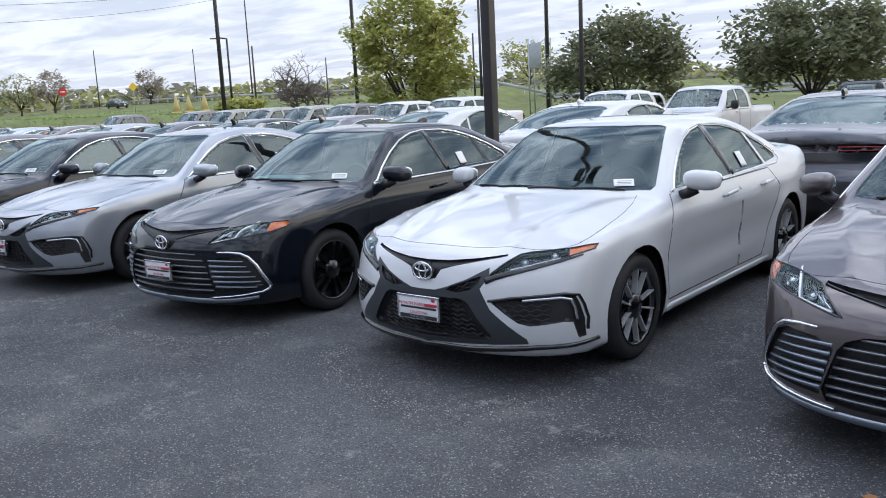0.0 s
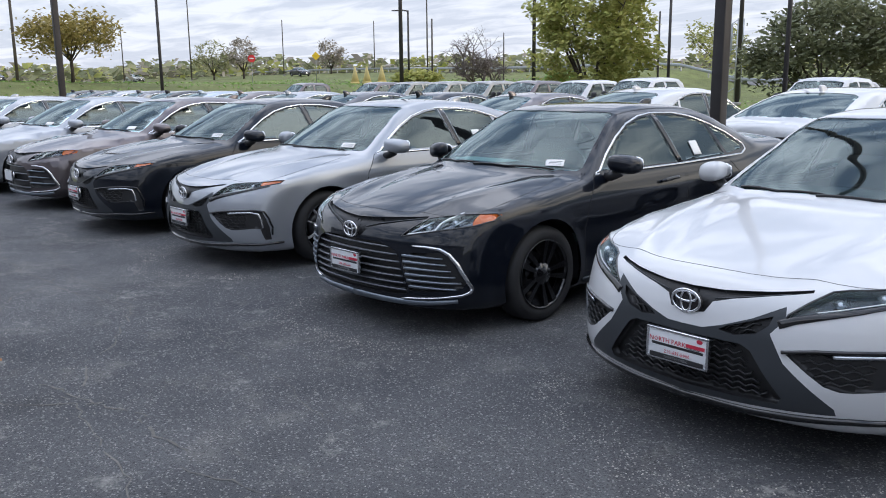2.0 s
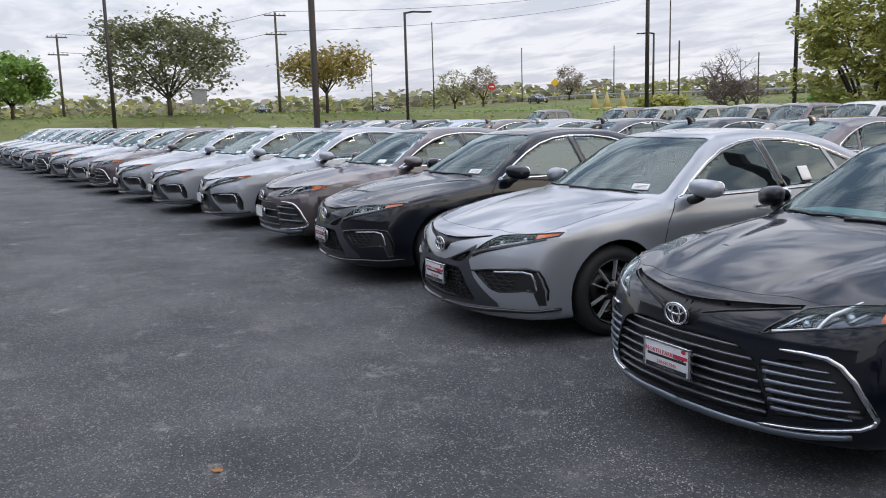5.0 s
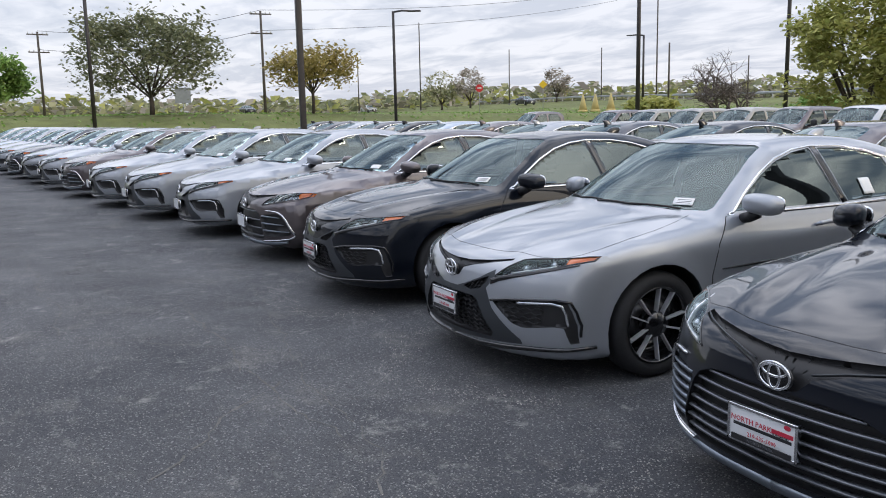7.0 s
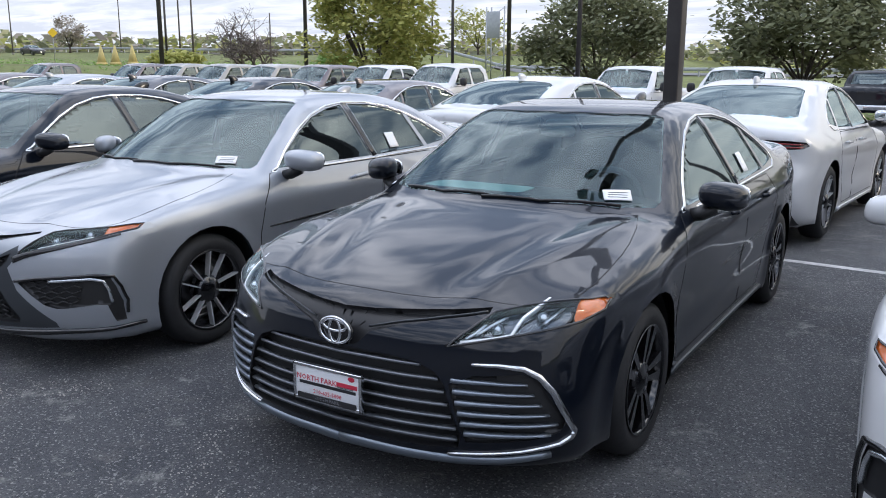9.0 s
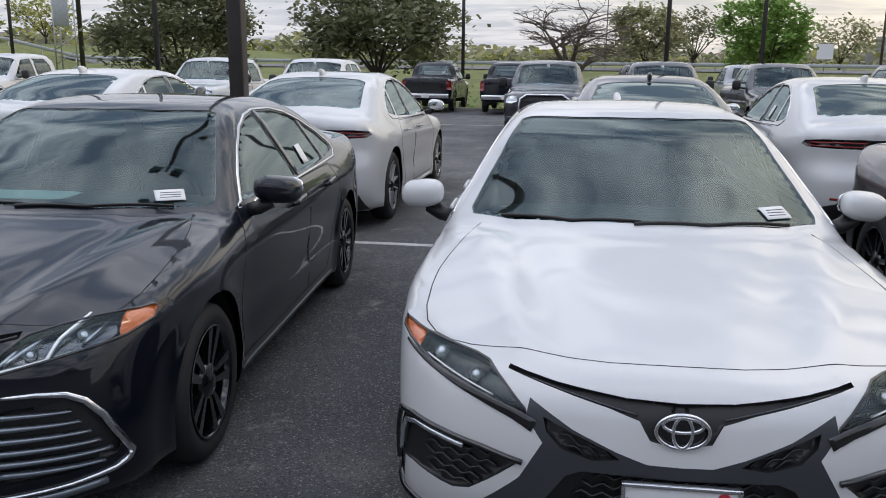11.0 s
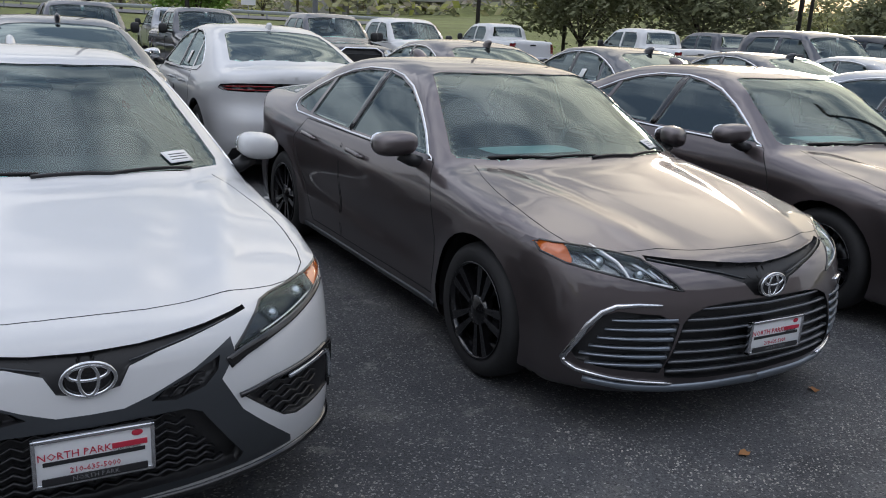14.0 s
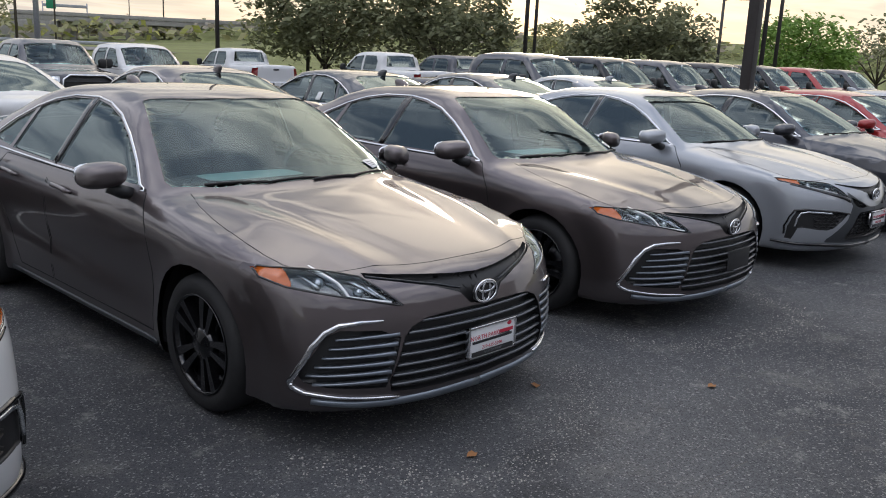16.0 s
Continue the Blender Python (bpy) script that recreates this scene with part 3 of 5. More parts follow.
def emblem(root, body, z):
    p, n = body.on("front", [(0, z)])
    q = n[0]
    out = bmesh.new()
    for rx, rz, dz in ((.072, .050, 0), (.026, .046, -.002), (.055, .022, .020)):
        ps = [p[0] + q * .018 + Vector((rx * math.cos(2 * math.pi * k / 28), 0, rz * math.sin(2 * math.pi * k / 28) + dz)) for k in range(28)]
        sweep(ps, [q] * 28, .011, .008, out, True)
    part("emblem", out, CHROME, root, "bright oval emblem")
    back = blob((0, p[0].y - .004, z), (.078, .018, .056), 1, 24, 10)
    part("emblem_backing", back, GLOSSBLACK, root)


def sedan(name, style, paint, fine=True, rear_only=False, body=None, plated=True):
    """A four-door saloon with its nose at the origin, facing -y. style: le (wide barred grille) or se (mesh grille with side blades)."""
    body = body or SEDAN
    fast = body is FASTBACK
    up = .085 if fast else 0
    root = new(name)
    skin = body.half(*((124, 78, 48) if fine and not fast else (70, 46, 26) if fine else (30, 22, 13)))
    near_front = lambda f: f.normal.y < -.04 and f.calc_center_median().y < 1.0
    sideways = lambda f: f.calc_center_median().x > .42 and f.normal.x > .1
    upward = lambda f: f.normal.z > .12 and f.calc_center_median().z > .6
    anyway = lambda f: f.calc_center_median().x > .5
    for y in body.axles:
        r = body.radius + .05
        circle = [(y + r * math.cos(2 * math.pi * k / 28), max(.1, body.radius + r * math.sin(2 * math.pi * k / 28))) for k in range(28)]
        carve(skin, circle, Y, Z, anyway).free()
    pieces = []

    def put(label, bm, mat, note="", two=False, smooth=True):
        if two:
            a = part(label, mirrored(bm), mat, root, note, smooth)
            return part(label, bm, mat, root, note, smooth), a
        return part(label, whole(bm), mat, root, note, smooth)

    raise_ = lambda pts: [(a, b + up * min(1, max(0, (b - .8) / .3))) for a, b in pts]
    # panes
    ws = carve(skin, WINDSCREEN_OUTLINE, X, Y, upward)
    put("windscreen", sink(ws, .006), WINDSCREEN, "greenish windscreen glass")
    rear_outline = [(a, b + (.32 if fast and b > 3.7 else .12 if fast else 0)) for a, b in REAR_OUTLINE]
    rg = carve(skin, rear_outline, X, Y, upward)
    put("rear_window", sink(rg, .005), PRIVACY)
    for k, pts in SIDE_GLASS.items():
        g = carve(skin, raise_(pts), Y, Z, sideways)
        put(k, sink(g, .008), PRIVACY, two=True)
    # black edge inside the windscreen
    put("windscreen_edge", body.bar("top", [(0, 1.262), (.3, 1.30), (.55, 1.395), (.69, 1.495)], .045, .003, 5, -.010), GLOSSBLACK)
    # bright line round the side windows
    dlo = raise_([(1.60, .965), (1.66, .985), (1.80, 1.085), (2.0, 1.205), (2.2, 1.296), (2.4, 1.346), (2.6, 1.366), (2.9, 1.358), (3.12, 1.324), (3.32, 1.265), (3.54, 1.175), (3.73, 1.07), (3.74, 1.02), (3.64, .985), (2.7, .968)])
    put("window_trim", body.bar("side", dlo, .016, .006, 3, 0, True), CHROME if style == "le" or not fine else CHROME, "bright window surround", True)
    put("door_pillar_trim", body.bar("side", raise_([(2.695, .98), (2.62, 1.36)]), .06, .004, 6), GLOSSBLACK, "", True)

    # ---- front ----
    if not rear_only:
        if style == "le":
            lamp = carve(skin, LE_LAMP, X, Z, near_front)
            slot = carve(skin, [(-.02, .742), (.13, .748), (.245, .757), (.40, .767), (.545, .777), (.55, .762), (.42, .742), (.27, .712), (.14, .672), (.09, .62), (-.02, .60)], X, Z, near_front)
            grille = carve(skin, [(-.02, .606), (.25, .602), (.345, .592), (.42, .562), (.455, .52), (.518, .334), (.50, .282), (.40, .272), (-.02, .268)], X, Z, near_front)
            vent = carve(skin, [(.47, .523), (.55, .56), (.70, .567), (.75, .54), (.80, .44), (.828, .37), (.81, .335), (.74, .315), (.53, .305)], X, Z, near_front)
            put("upper_grille", sink(slot, .03), BLACKTRIM)
            put("lower_grille", sink(grille, .05, Vector((0, -1, 0))), BLACKTRIM)
            put("side_vent", sink(vent, .03, Vector((0, -1, 0))), BLACKTRIM, "", True)
            for k in range(7) if fine else range(0, 7, 2):
                z = .582 - k * .046
                w = (.36, .43, .455, .47, .485, .50, .50)[k]
                put("grille_bar", body.bar("front", [(0, z), (w * .5, z), (w, z)], .013, .018, 5, -.022), BARGREY)
            for k in range(6) if fine else range(0, 6, 2):
                z = .538 - k * .040
                x0, x1 = .475 + k * .010, .72 + min(k, 4) * .022 - (.02 if k == 5 else 0)
                put("vent_bar", body.bar("front", [(x0, z), ((x0 + x1) / 2, z - .004), (x1, z - .012)], .021, .016, 6, -.014, taper=lambda t: 1 - .6 * t), BARLIGHT, "", True)
            put("vent_trim", body.bar("front", [(.542, .60), (.63, .598), (.704, .586), (.75, .555), (.791, .493), (.825, .40), (.842, .333), (.835, .308), (.805, .288), (.70, .272), (.58, .262), (.46, .254)], .024, .014, 3, -.002, taper=lambda t: .5 + .6 * math.sin(math.pi * min(1, t * 1.2))), CHROME, "bright C-shaped trim", True)
            put("front_lip", body.bar("front", [(0, .222), (.3, .222), (.5, .224), (.64, .232), (.78, .25)], .055, .02, 4, -.006, taper=lambda t: 1 - .5 * t), BARLIGHT)
            fine and put("slot_trim", body.bar("front", [(.13, .690), (.25, .720), (.42, .750), (.54, .768)], .007, .01, 4, -.008), SATIN, "", True)
        else:
            lamp = carve(skin, SE_LAMP, X, Z, near_front)
            slot = carve(skin, [(-.02, .722), (.15, .726), (.35, .746), (.49, .766), (.495, .757), (.35, .729), (.2, .698), (.115, .672), (.085, .622), (-.02, .605)], X, Z, near_front)
            dark = carve(skin, [(-.02, .557), (.09, .557), (.175, .583), (.30, .632), (.425, .700), (.435, .65), (.385, .583), (.45, .47), (.56, .37), (.635, .30), (.64, .27), (-.02, .235)], X, Z, near_front)
            mesh_up = carve(dark, [(.165, .563), (.20, .585), (.385, .655), (.375, .615), (.33, .575), (.24, .553)], X, Z, lambda f: True)
            mesh_low = carve(dark, [(-.02, .52), (.27, .52), (.315, .50), (.45, .315), (.43, .285), (-.02, .275)], X, Z, lambda f: True)
            vent = carve(skin, [(.45, .515), (.56, .532), (.69, .541), (.80, .546), (.838, .534), (.852, .48), (.862, .40), (.860, .29), (.842, .285), (.832, .385), (.80, .392), (.70, .380), (.655, .378), (.60, .396), (.535, .446)], X, Z, near_front)
            put("upper_grille", sink(slot, .025), BLACKTRIM)
            put("grille_surround", dark, SATIN, "satin dark grey grille surround")
            put("upper_mesh", sink(mesh_up, .03, Vector((0, -1, 0))), BLACKTRIM, "", True)
            put("lower_mesh", sink(mesh_low, .045, Vector((0, -1, 0))), BLACKTRIM)
            put("side_vent", sink(vent, .02, Vector((0, -1, 0))), BLACKTRIM, "", True)
            if fine:
                m1 = bmesh.new()
                for row in range(8):
                    z = .505 - row * .028
                    w = .29 + row * .021
                    k = int(w / .03)
                    body.bar("front", [(i * .03, z + (.008 if i % 2 else -.008)) for i in range(k)], .007, .012, 1, -.03, bm=m1)
                put("grille_mesh", m1, BLACKTRIM)
                m2 = bmesh.new()
                for row in range(5):
                    z = .518 - row * .027
                    a, b = .49 + row * .026, .79 - row * .004
                    k = int((b - a) / .03)
                    body.bar("front", [(a + i * .03, z + (.007 if i % 2 else -.007)) for i in range(max(2, k))], .007, .010, 1, -.012, bm=m2)
                put("vent_mesh", m2, BLACKTRIM, "", True)
                m3 = bmesh.new()
                for row in range(3):
                    body.bar("front", [(.19 + row * .035 + i * .028, .572 - row * .0 + i * .013 + (.006 if i % 2 else -.006) - row * .008 + row * .005) for i in range(7 - row * 2)], .006, .010, 1, -.016, bm=m3)
                put("upper_grille_mesh", m3, BLACKTRIM, "", True)
            put("vent_trim", body.bar("front", [(.62, .523), (.70, .529), (.785, .532), (.822, .517), (.836, .47), (.843, .40)], .017, .012, 4, 0), LAMPGREY, "slim daytime lamp strip", True)
            put("vent_surround", body.bar("front", [(.44, .517), (.56, .537), (.69, .547), (.80, .552), (.846, .538), (.860, .48), (.868, .40), (.864, .33)], .016, .014, 4, 0), GLOSSBLACK, "black vent surround", True)
            put("lamp_underline", body.bar("front", [(.41, .625), (.47, .650), (.56, .675), (.66, .700), (.76, .727), (.84, .752)], .038, .004, 5, .001, taper=lambda t: 1 - .75 * t), GLOSSBLACK, "gloss black lamp underline", True)
            put("front_lip", body.bar("front", [(0, .218), (.3, .222), (.5, .236), (.68, .250), (.82, .250), (.872, .255)], .04, .022, 5, -.006, taper=lambda t: 1 - .5 * t), GLOSSBLACK, "black lower lip")
            fine and put("slot_trim", body.bar("front", [(.12, .687), (.25, .714), (.42, .747)], .006, .008, 4, -.010), SATIN, "", True)
        # head lamps: lens over a bowl, with an amber end
        amber = carve(lamp, [(.785, .86), (.825, .70), (.93, .70), (.93, .86)] if style == "le" else [(.74, .86), (.79, .752), (.93, .715), (.93, .86)], X, Z, lambda f: True)
        bowl = clone(lamp, .035)
        lens, lens_right = put("headlamp", lamp, LENS, "clear headlamp lens", True)
        for o, k in ((lens, 1), (lens_right, -1)):
            flip = (lambda b: b) if k > 0 else mirrored
            part("lamp_bowl", flip(bowl.copy()), LAMPDARK if style == "se" else LAMPMID, o)
            part("amber_marker", flip(sink(amber.copy(), .004)), AMBER, o, "amber side marker lens")
            q, nn = body.on("front", [(.60, .725), (.72, .765)] if style == "le" else [(.60, .735), (.72, .768)])
            for c, n0 in zip(q, nn) if fine else ():
                ball = bmesh.new()
                bmesh.ops.create_uvsphere(ball, u_segments=14, v_segments=8, radius=.026, matrix=Matrix.Translation(c - n0 * .03))
                part("projector", flip(ball), LAMPGREY, o)
            if fine and style == "le":
                for pts in ([(.535, .700), (.575, .735), (.61, .762)], [(.50, .682), (.53, .705), (.56, .742)], [(.735, .735), (.765, .782)]):
                    part("lamp_fin", flip(body.bar("front", pts, .012, .006, 4, -.016)), LAMPGREY, o, "bright lamp fin")
            guide = [(.49, .672), (.60, .69), (.65, .70), (.665, .755), (.70, .80)] if style == "le" else [(.54, .69), (.64, .715), (.76, .745)]
            part("light_guide", flip(body.bar("front", guide, .014 if style == "le" else .006, .012, 5, -.012)), GUIDE, o, "white light guide")
        bowl.free()
        amber.free()
        put("lamp_seal", body.bar("front", LE_LAMP if style == "le" else SE_LAMP, .009, .003, 2, .0005, True), GLOSSBLACK, "black lamp seal", True)
        emblem(root, body, .655)
        if plated:
            plate(root, body, fine)
        # bonnet
        hood = carve(skin, HOOD_OUTLINE, X, Y, upward)
        put("bonnet", hood, paint)
        fine and put("bonnet_seam", body.bar("top", [(0, .193)] + HOOD_EDGE, .0038, .0006, 4, .0), SHUT)
        w = bmesh.new()
        body.bar("top", [(-.60, 1.43), (-.3, 1.295), (-.02, 1.262)], .013, .010, 6, .001, bm=w, taper=lambda t: 1 - .4 * t)
        body.bar("top", [(-.05, 1.245), (.25, 1.275), (.60, 1.42)], .013, .010, 6, .003, bm=w, taper=lambda t: 1 - .4 * t)
        part("wiper", w, BLACKTRIM, root)
    # ---- rear ----
    rearward = lambda f: f.normal.y > .1 and f.calc_center_median().y > 4
    if fast:
        band = carve(skin, [(-.02, .985), (.4, .985), (.70, .98), (.82, .965), (.84, .93), (.80, .905), (.60, .90), (-.02, .90)], X, Z, rearward)
        put("tail_lamp_bar", sink(band, .008), GLOSSBLACK)
        put("tail_lamp", body.bar("rear", [(.36, .955), (.6, .955), (.80, .945)], .014, .006, 5, -.002), REDLENS, "slim red tail lamp", True)
        put("tail_lamp", body.bar("rear", [(.36, .92), (.6, .92), (.80, .92)], .012, .006, 5, -.002), REDLENS, "slim red tail lamp", True)
        low = carve(skin, [(-.02, .42), (.55, .42), (.75, .36), (.80, .20), (-.02, .14)], X, Z, rearward)
        put("rear_valance", low, BLACKTRIM)
        put("rear_reflector", body.bar("rear", [(.45, .455), (.62, .46)], .022, .006, 4), REDLENS, "", True)
    else:
        lampR = carve(skin, [(.36, .92), (.60, .96), (.78, .965), (.86, .93), (.80, .86), (.60, .83), (.40, .83)], X, Z, rearward)
        put("tail_lamp", sink(lampR, .004), REDLENS, "red tail lamp", True)
        low = carve(skin, [(-.02, .36), (.55, .36), (.75, .30), (.80, .18), (-.02, .14)], X, Z, rearward)
        put("rear_valance", low, BLACKTRIM)
        q = box((-.153, 4.86, .66), (.153, 4.885, .80), .003)
        part("rear_plate", q, PLATEWHITE, root)
    # ---- sides ----
    doors = {"front_door": raise_([(1.45, .28), (1.42, .60), (1.46, .80), (1.58, .955), (2.69, .96), (2.71, .6), (2.68, .28)]),
             "rear_door": raise_([(2.70, .28), (2.73, .6), (2.71, .96), (3.40, .965), (3.55, .80), (3.46, .66), (3.30, .46), (3.20, .28)])}
    for k, pts in doors.items():
        d = carve(skin, pts, Y, Z, sideways)
        a, b = put(k, d, paint, "", True)
        yh = 2.45 if k == "front_door" else 3.22
        q, nn = body.on("side", [(yh - .1, .855 + up * .4), (yh, .862 + up * .4), (yh + .1, .865 + up * .4)], 4, .028)
        hb = sweep(q, nn, .026, .014)
        for c, n0 in ((q[0], nn[0]), (q[-1], nn[-1])):
            tube([c - n0 * .04, c + n0 * .004], .012, 6, bm=hb)
        if fine:
            part("door_handle", hb.copy(), paint, a)
            part("door_handle", mirrored(hb), paint, b)
        hb.free()
        fine and put("door_seam", body.bar("side", [p for p in pts], .007, .0012, 4, 0, True), SHUT, "", True)
    fast or put("side_moulding", body.bar("side", [(1.50, .635 + up), (2.3, .655 + up), (3.36, .70 + up)], .018, .005, 8, .001, taper=lambda t: .45 + .55 * min(1, t * 5, (1 - t) * 5)), paint, "slim side moulding", True)
    put("sill_trim", body.bar("side", [(1.42, .225), (2.2, .222), (3.35, .225)], .045 if style == "se" else .03, .012, 8), paint if style == "se" else SATIN, "", True)
    for y in body.axles:
        put("wheel_arch_lining", wells(body, y), BLACKTRIM, "", True)
    # mirror
    mz = 1.038 + up
    cap = blob((.998, 1.735, mz), (.108, .085, .066), .75, 18, 12)
    for v in cap.verts:
        v.co.y += (v.co.x - 1.0) * .35
        v.co.z += (v.co.x - 1.0) * -.12
    arm = tube([(.855, 1.70, mz - .10), (.90, 1.715, mz - .09), (.96, 1.735, mz - .055)], .032, 10, .04)
    glass_ = blob((1.005, 1.815, mz), (.10, .008, .054), .7, 16, 6)
    for k in (1, -1):
        flip = (lambda b: b.copy()) if k > 0 else mirrored
        mo = part("door_mirror", flip(cap), paint, root)
        part("mirror_arm", flip(arm), BLACKTRIM, mo)
        fine and part("mirror_glass", flip(glass_), CHROME, mo)
    cap.free(), arm.free(), glass_.free()
    # fin
    fz = 1.40 + up
    fin = blob((0, 3.38, fz), (.028, .09, .065), .8, 12, 10)
    for v in fin.verts:
        v.co.y += max(0, v.co.z - fz) * .9
    part("aerial_fin", fin, GLOSSBLACK if fast and paint is not PAINT["white"] else paint, root)
    # inner lining above the belt
    lining = clone(skin, .022)
    drop = [f for f in lining.faces if not (1.15 < f.calc_center_median().y < 4.3 and f.calc_center_median().z > .93)]
    bmesh.ops.delete(lining, geom=drop, context="FACES")
    bmesh.ops.reverse_faces(lining, faces=lining.faces)
    put("roof_lining", lining, LINING)
    body_ob = put("body", skin, paint)
    # cabin
    if plated and fine and style == "le":
        sh = blob((-.24, 1.56, 1.012), (.30, .12, .003), .35, 20, 6)
        part("dashboard_sheet", sh, PAPERGREEN, root, "pale green paper sheet on the dashboard")
    part("cabin_floor", joined(box((-.78, 1.3, .26), (.78, 4.2, .30)), box((-.79, 1.8, .28), (-.755, 4.0, .93)), box((.755, 1.8, .28), (.79, 4.0, .93)), box((-.76, 3.55, .3), (.76, 3.6, .9))), CABIN, root)
    dash = blob((0, 1.62, .90), (.74, .28, .105), .5, 24, 10)
    part("dashboard", dash, CABIN, root)
    part("rear_shelf", box((-.70, 3.55, .93), (.70, 4.02, .965), .01), CABIN, root)
    part("front_seat", seat(2.15, .37), SEATCLOTH, root)
    part("front_seat", seat(2.15, -.37), SEATCLOTH, root)
    rs = seat(3.02, 0, .66)
    part("rear_seat", rs, SEATCLOTH, root)
    if not rear_only:
        ringp = [Vector((.37 + .185 * math.cos(2 * math.pi * k / 24), 1.86 + .185 * math.sin(2 * math.pi * k / 24) * .35, .93 + .185 * math.sin(2 * math.pi * k / 24) * .93)) for k in range(24)]
        stw = sweep(ringp, [Vector((0, -.93, .35))] * 24, .03, .025, None, True)
        add_box(stw, (.20, 1.84, .90), (.54, 1.87, .95), .008)
        part("steering_wheel", stw, CABIN, root) if fine else stw.free()
        fine and part("inner_mirror", blob((0, 2.02, 1.285), (.11, .02, .035), .6, 14, 8), GLOSSBLACK, root)
        fine and part("mirror_housing", blob((0, 2.06, 1.325), (.09, .06, .03), .7, 14, 8), CABIN, root)
        p, n = body.on("top", [(.50, 1.450), (.615, 1.520)], 5, .0005)
        st = part("windscreen_sticker", sweep(p, n, .078, .0012), PAPER, root, "small white printed sticker")
        bars = bmesh.new()
        for k in () if not fine else (-.014, .0, .014):
            body.bar("top", [(.52 - k * .3, 1.462 + k), (.60 - k * .3, 1.510 + k)], .005, .0008, 5, .0018, bm=bars)
        part("sticker_print", bars, INK, st) if fine else bars.free()
    wsn = body.bar("side", raise_([(2.98, 1.02), (2.98, 1.13)]), .11, .0012, 5, .0)
    part("window_sticker", wsn, PAPER, root, "white price sheet on the rear door glass")
    wheels(root, body, "twin" if style == "se" else "plain", fine=fine)
    return root


def repaint(root, old, paint):
    """Gives the painted parts of a copy another paint."""
    for o in root.children_recursive:
        if o.type == "MESH" and o.data.materials and o.data.materials[0] is old:
            o.material_slots[0].link = "OBJECT"
            o.material_slots[0].material = paint

# ---- ground ----
def verge(x):
    """The grass verge past the end of the row."""
    ease = lambda v: v * v * (3 - 2 * v)
    return 2.0 * ease(min(1, max(0, (-x - 47) / 12))) * (1 - ease(min(1, max(0, (-x - 78) / 60))))


def ground_z(x, y):
    """The lot falls away gently behind the first row; grass banks rise far off on three sides."""
    ease = lambda v: v * v * (3 - 2 * v)
    z = -.016 * min(max(y - 5.5, 0), 38)
    z += 1.5 * ease(min(1, max(0, (y - 46) / 38)))
    z += 2.6 * ease(min(1, max(0, (-x - 78) / 60))) + verge(x)
    z += 2.4 * ease(min(1, max(0, (x - 46) / 60))) * ease(min(1, max(0, (y - 20) / 30)))
    return z


def asphalt_material():
    m = material("asphalt", (0.062, 0.064, 0.070), 0.78)
    nt = m.node_tree
    b = nt.nodes["Principled BSDF"]
    tc = nt.nodes.new("ShaderNodeTexCoord")

    def noise_(scale, detail, rough=0.6):
        n = nt.nodes.new("ShaderNodeTexNoise")
        n.inputs["Scale"].default_value, n.inputs["Detail"].default_value, n.inputs["Roughness"].default_value = scale, detail, rough
        nt.links.new(tc.outputs["Object"], n.inputs["Vector"])
        return n.outputs["Fac"]

    def span(fac, lo, hi, a, c):
        r = nt.nodes.new("ShaderNodeMapRange")
        for key, v in zip(("From Min", "From Max", "To Min", "To Max"), (lo, hi, a, c)):
            r.inputs[key].default_value = v
        nt.links.new(fac, r.inputs["Value"])
        return r.outputs[0]

    def mix(fac, a, c):
        q = nt.nodes.new("ShaderNodeMix")
        q.data_type = "RGBA"
        nt.links.new(fac, q.inputs[0])
        for k, v in ((6, a), (7, c)):
            if isinstance(v, tuple):
                q.inputs[k].default_value = (*v, 1)
            else:
                nt.links.new(v, q.inputs[k])
        return q.outputs[2]

    worn = mix(span(noise_(.45, 6), .38, .66, 0, 1), (0.046, 0.049, 0.056), (0.112, 0.114, 0.118))
    dusty = mix(span(noise_(1.9, 9, .72), .54, .70, 0, .85), worn, (0.18, 0.172, 0.16))
    oily = mix(span(noise_(1.1, 5), .57, .70, 0, .75), dusty, (0.034, 0.035, 0.038))
    chips = mix(span(noise_(64, 5, .8), .56, .66, 0, .8), oily, (0.195, 0.197, 0.20))
    pits = mix(span(noise_(60, 5, .8), .36, .45, .95, 0), chips, (0.014, 0.014, 0.016))

    def stones(scale):
        v = nt.nodes.new("ShaderNodeTexVoronoi")
        v.inputs["Scale"].default_value = scale
        nt.links.new(tc.outputs["Object"], v.inputs["Vector"])
        sp = nt.nodes.new("ShaderNodeSeparateColor")
        nt.links.new(v.outputs["Color"], sp.inputs[0])
        return sp.outputs[0]

    pale = mix(span(stones(125), .89, .94, 0, .7), pits, (0.33, 0.325, 0.31))
    dark = mix(span(stones(150), .22, .14, 0, .6), pale, (0.018, 0.018, 0.021))
    scuffs = mix(span(noise_(2.6, 12, .80), .57, .68, 0, .8), dark, (0.33, 0.32, 0.295))
    nt.links.new(scuffs, b.inputs["Base Color"])
    bp = nt.nodes.new("ShaderNodeBump")
    bp.inputs["Strength"].default_value, bp.inputs["Distance"].default_value = 1.0, .012
    nt.links.new(noise_(75, 6, .75), bp.inputs["Height"])
    nt.links.new(bp.outputs[0], b.inputs["Normal"])
    nt.links.new(span(noise_(1.2, 4), .4, .7, .68, .9), b.inputs["Roughness"])
    return m


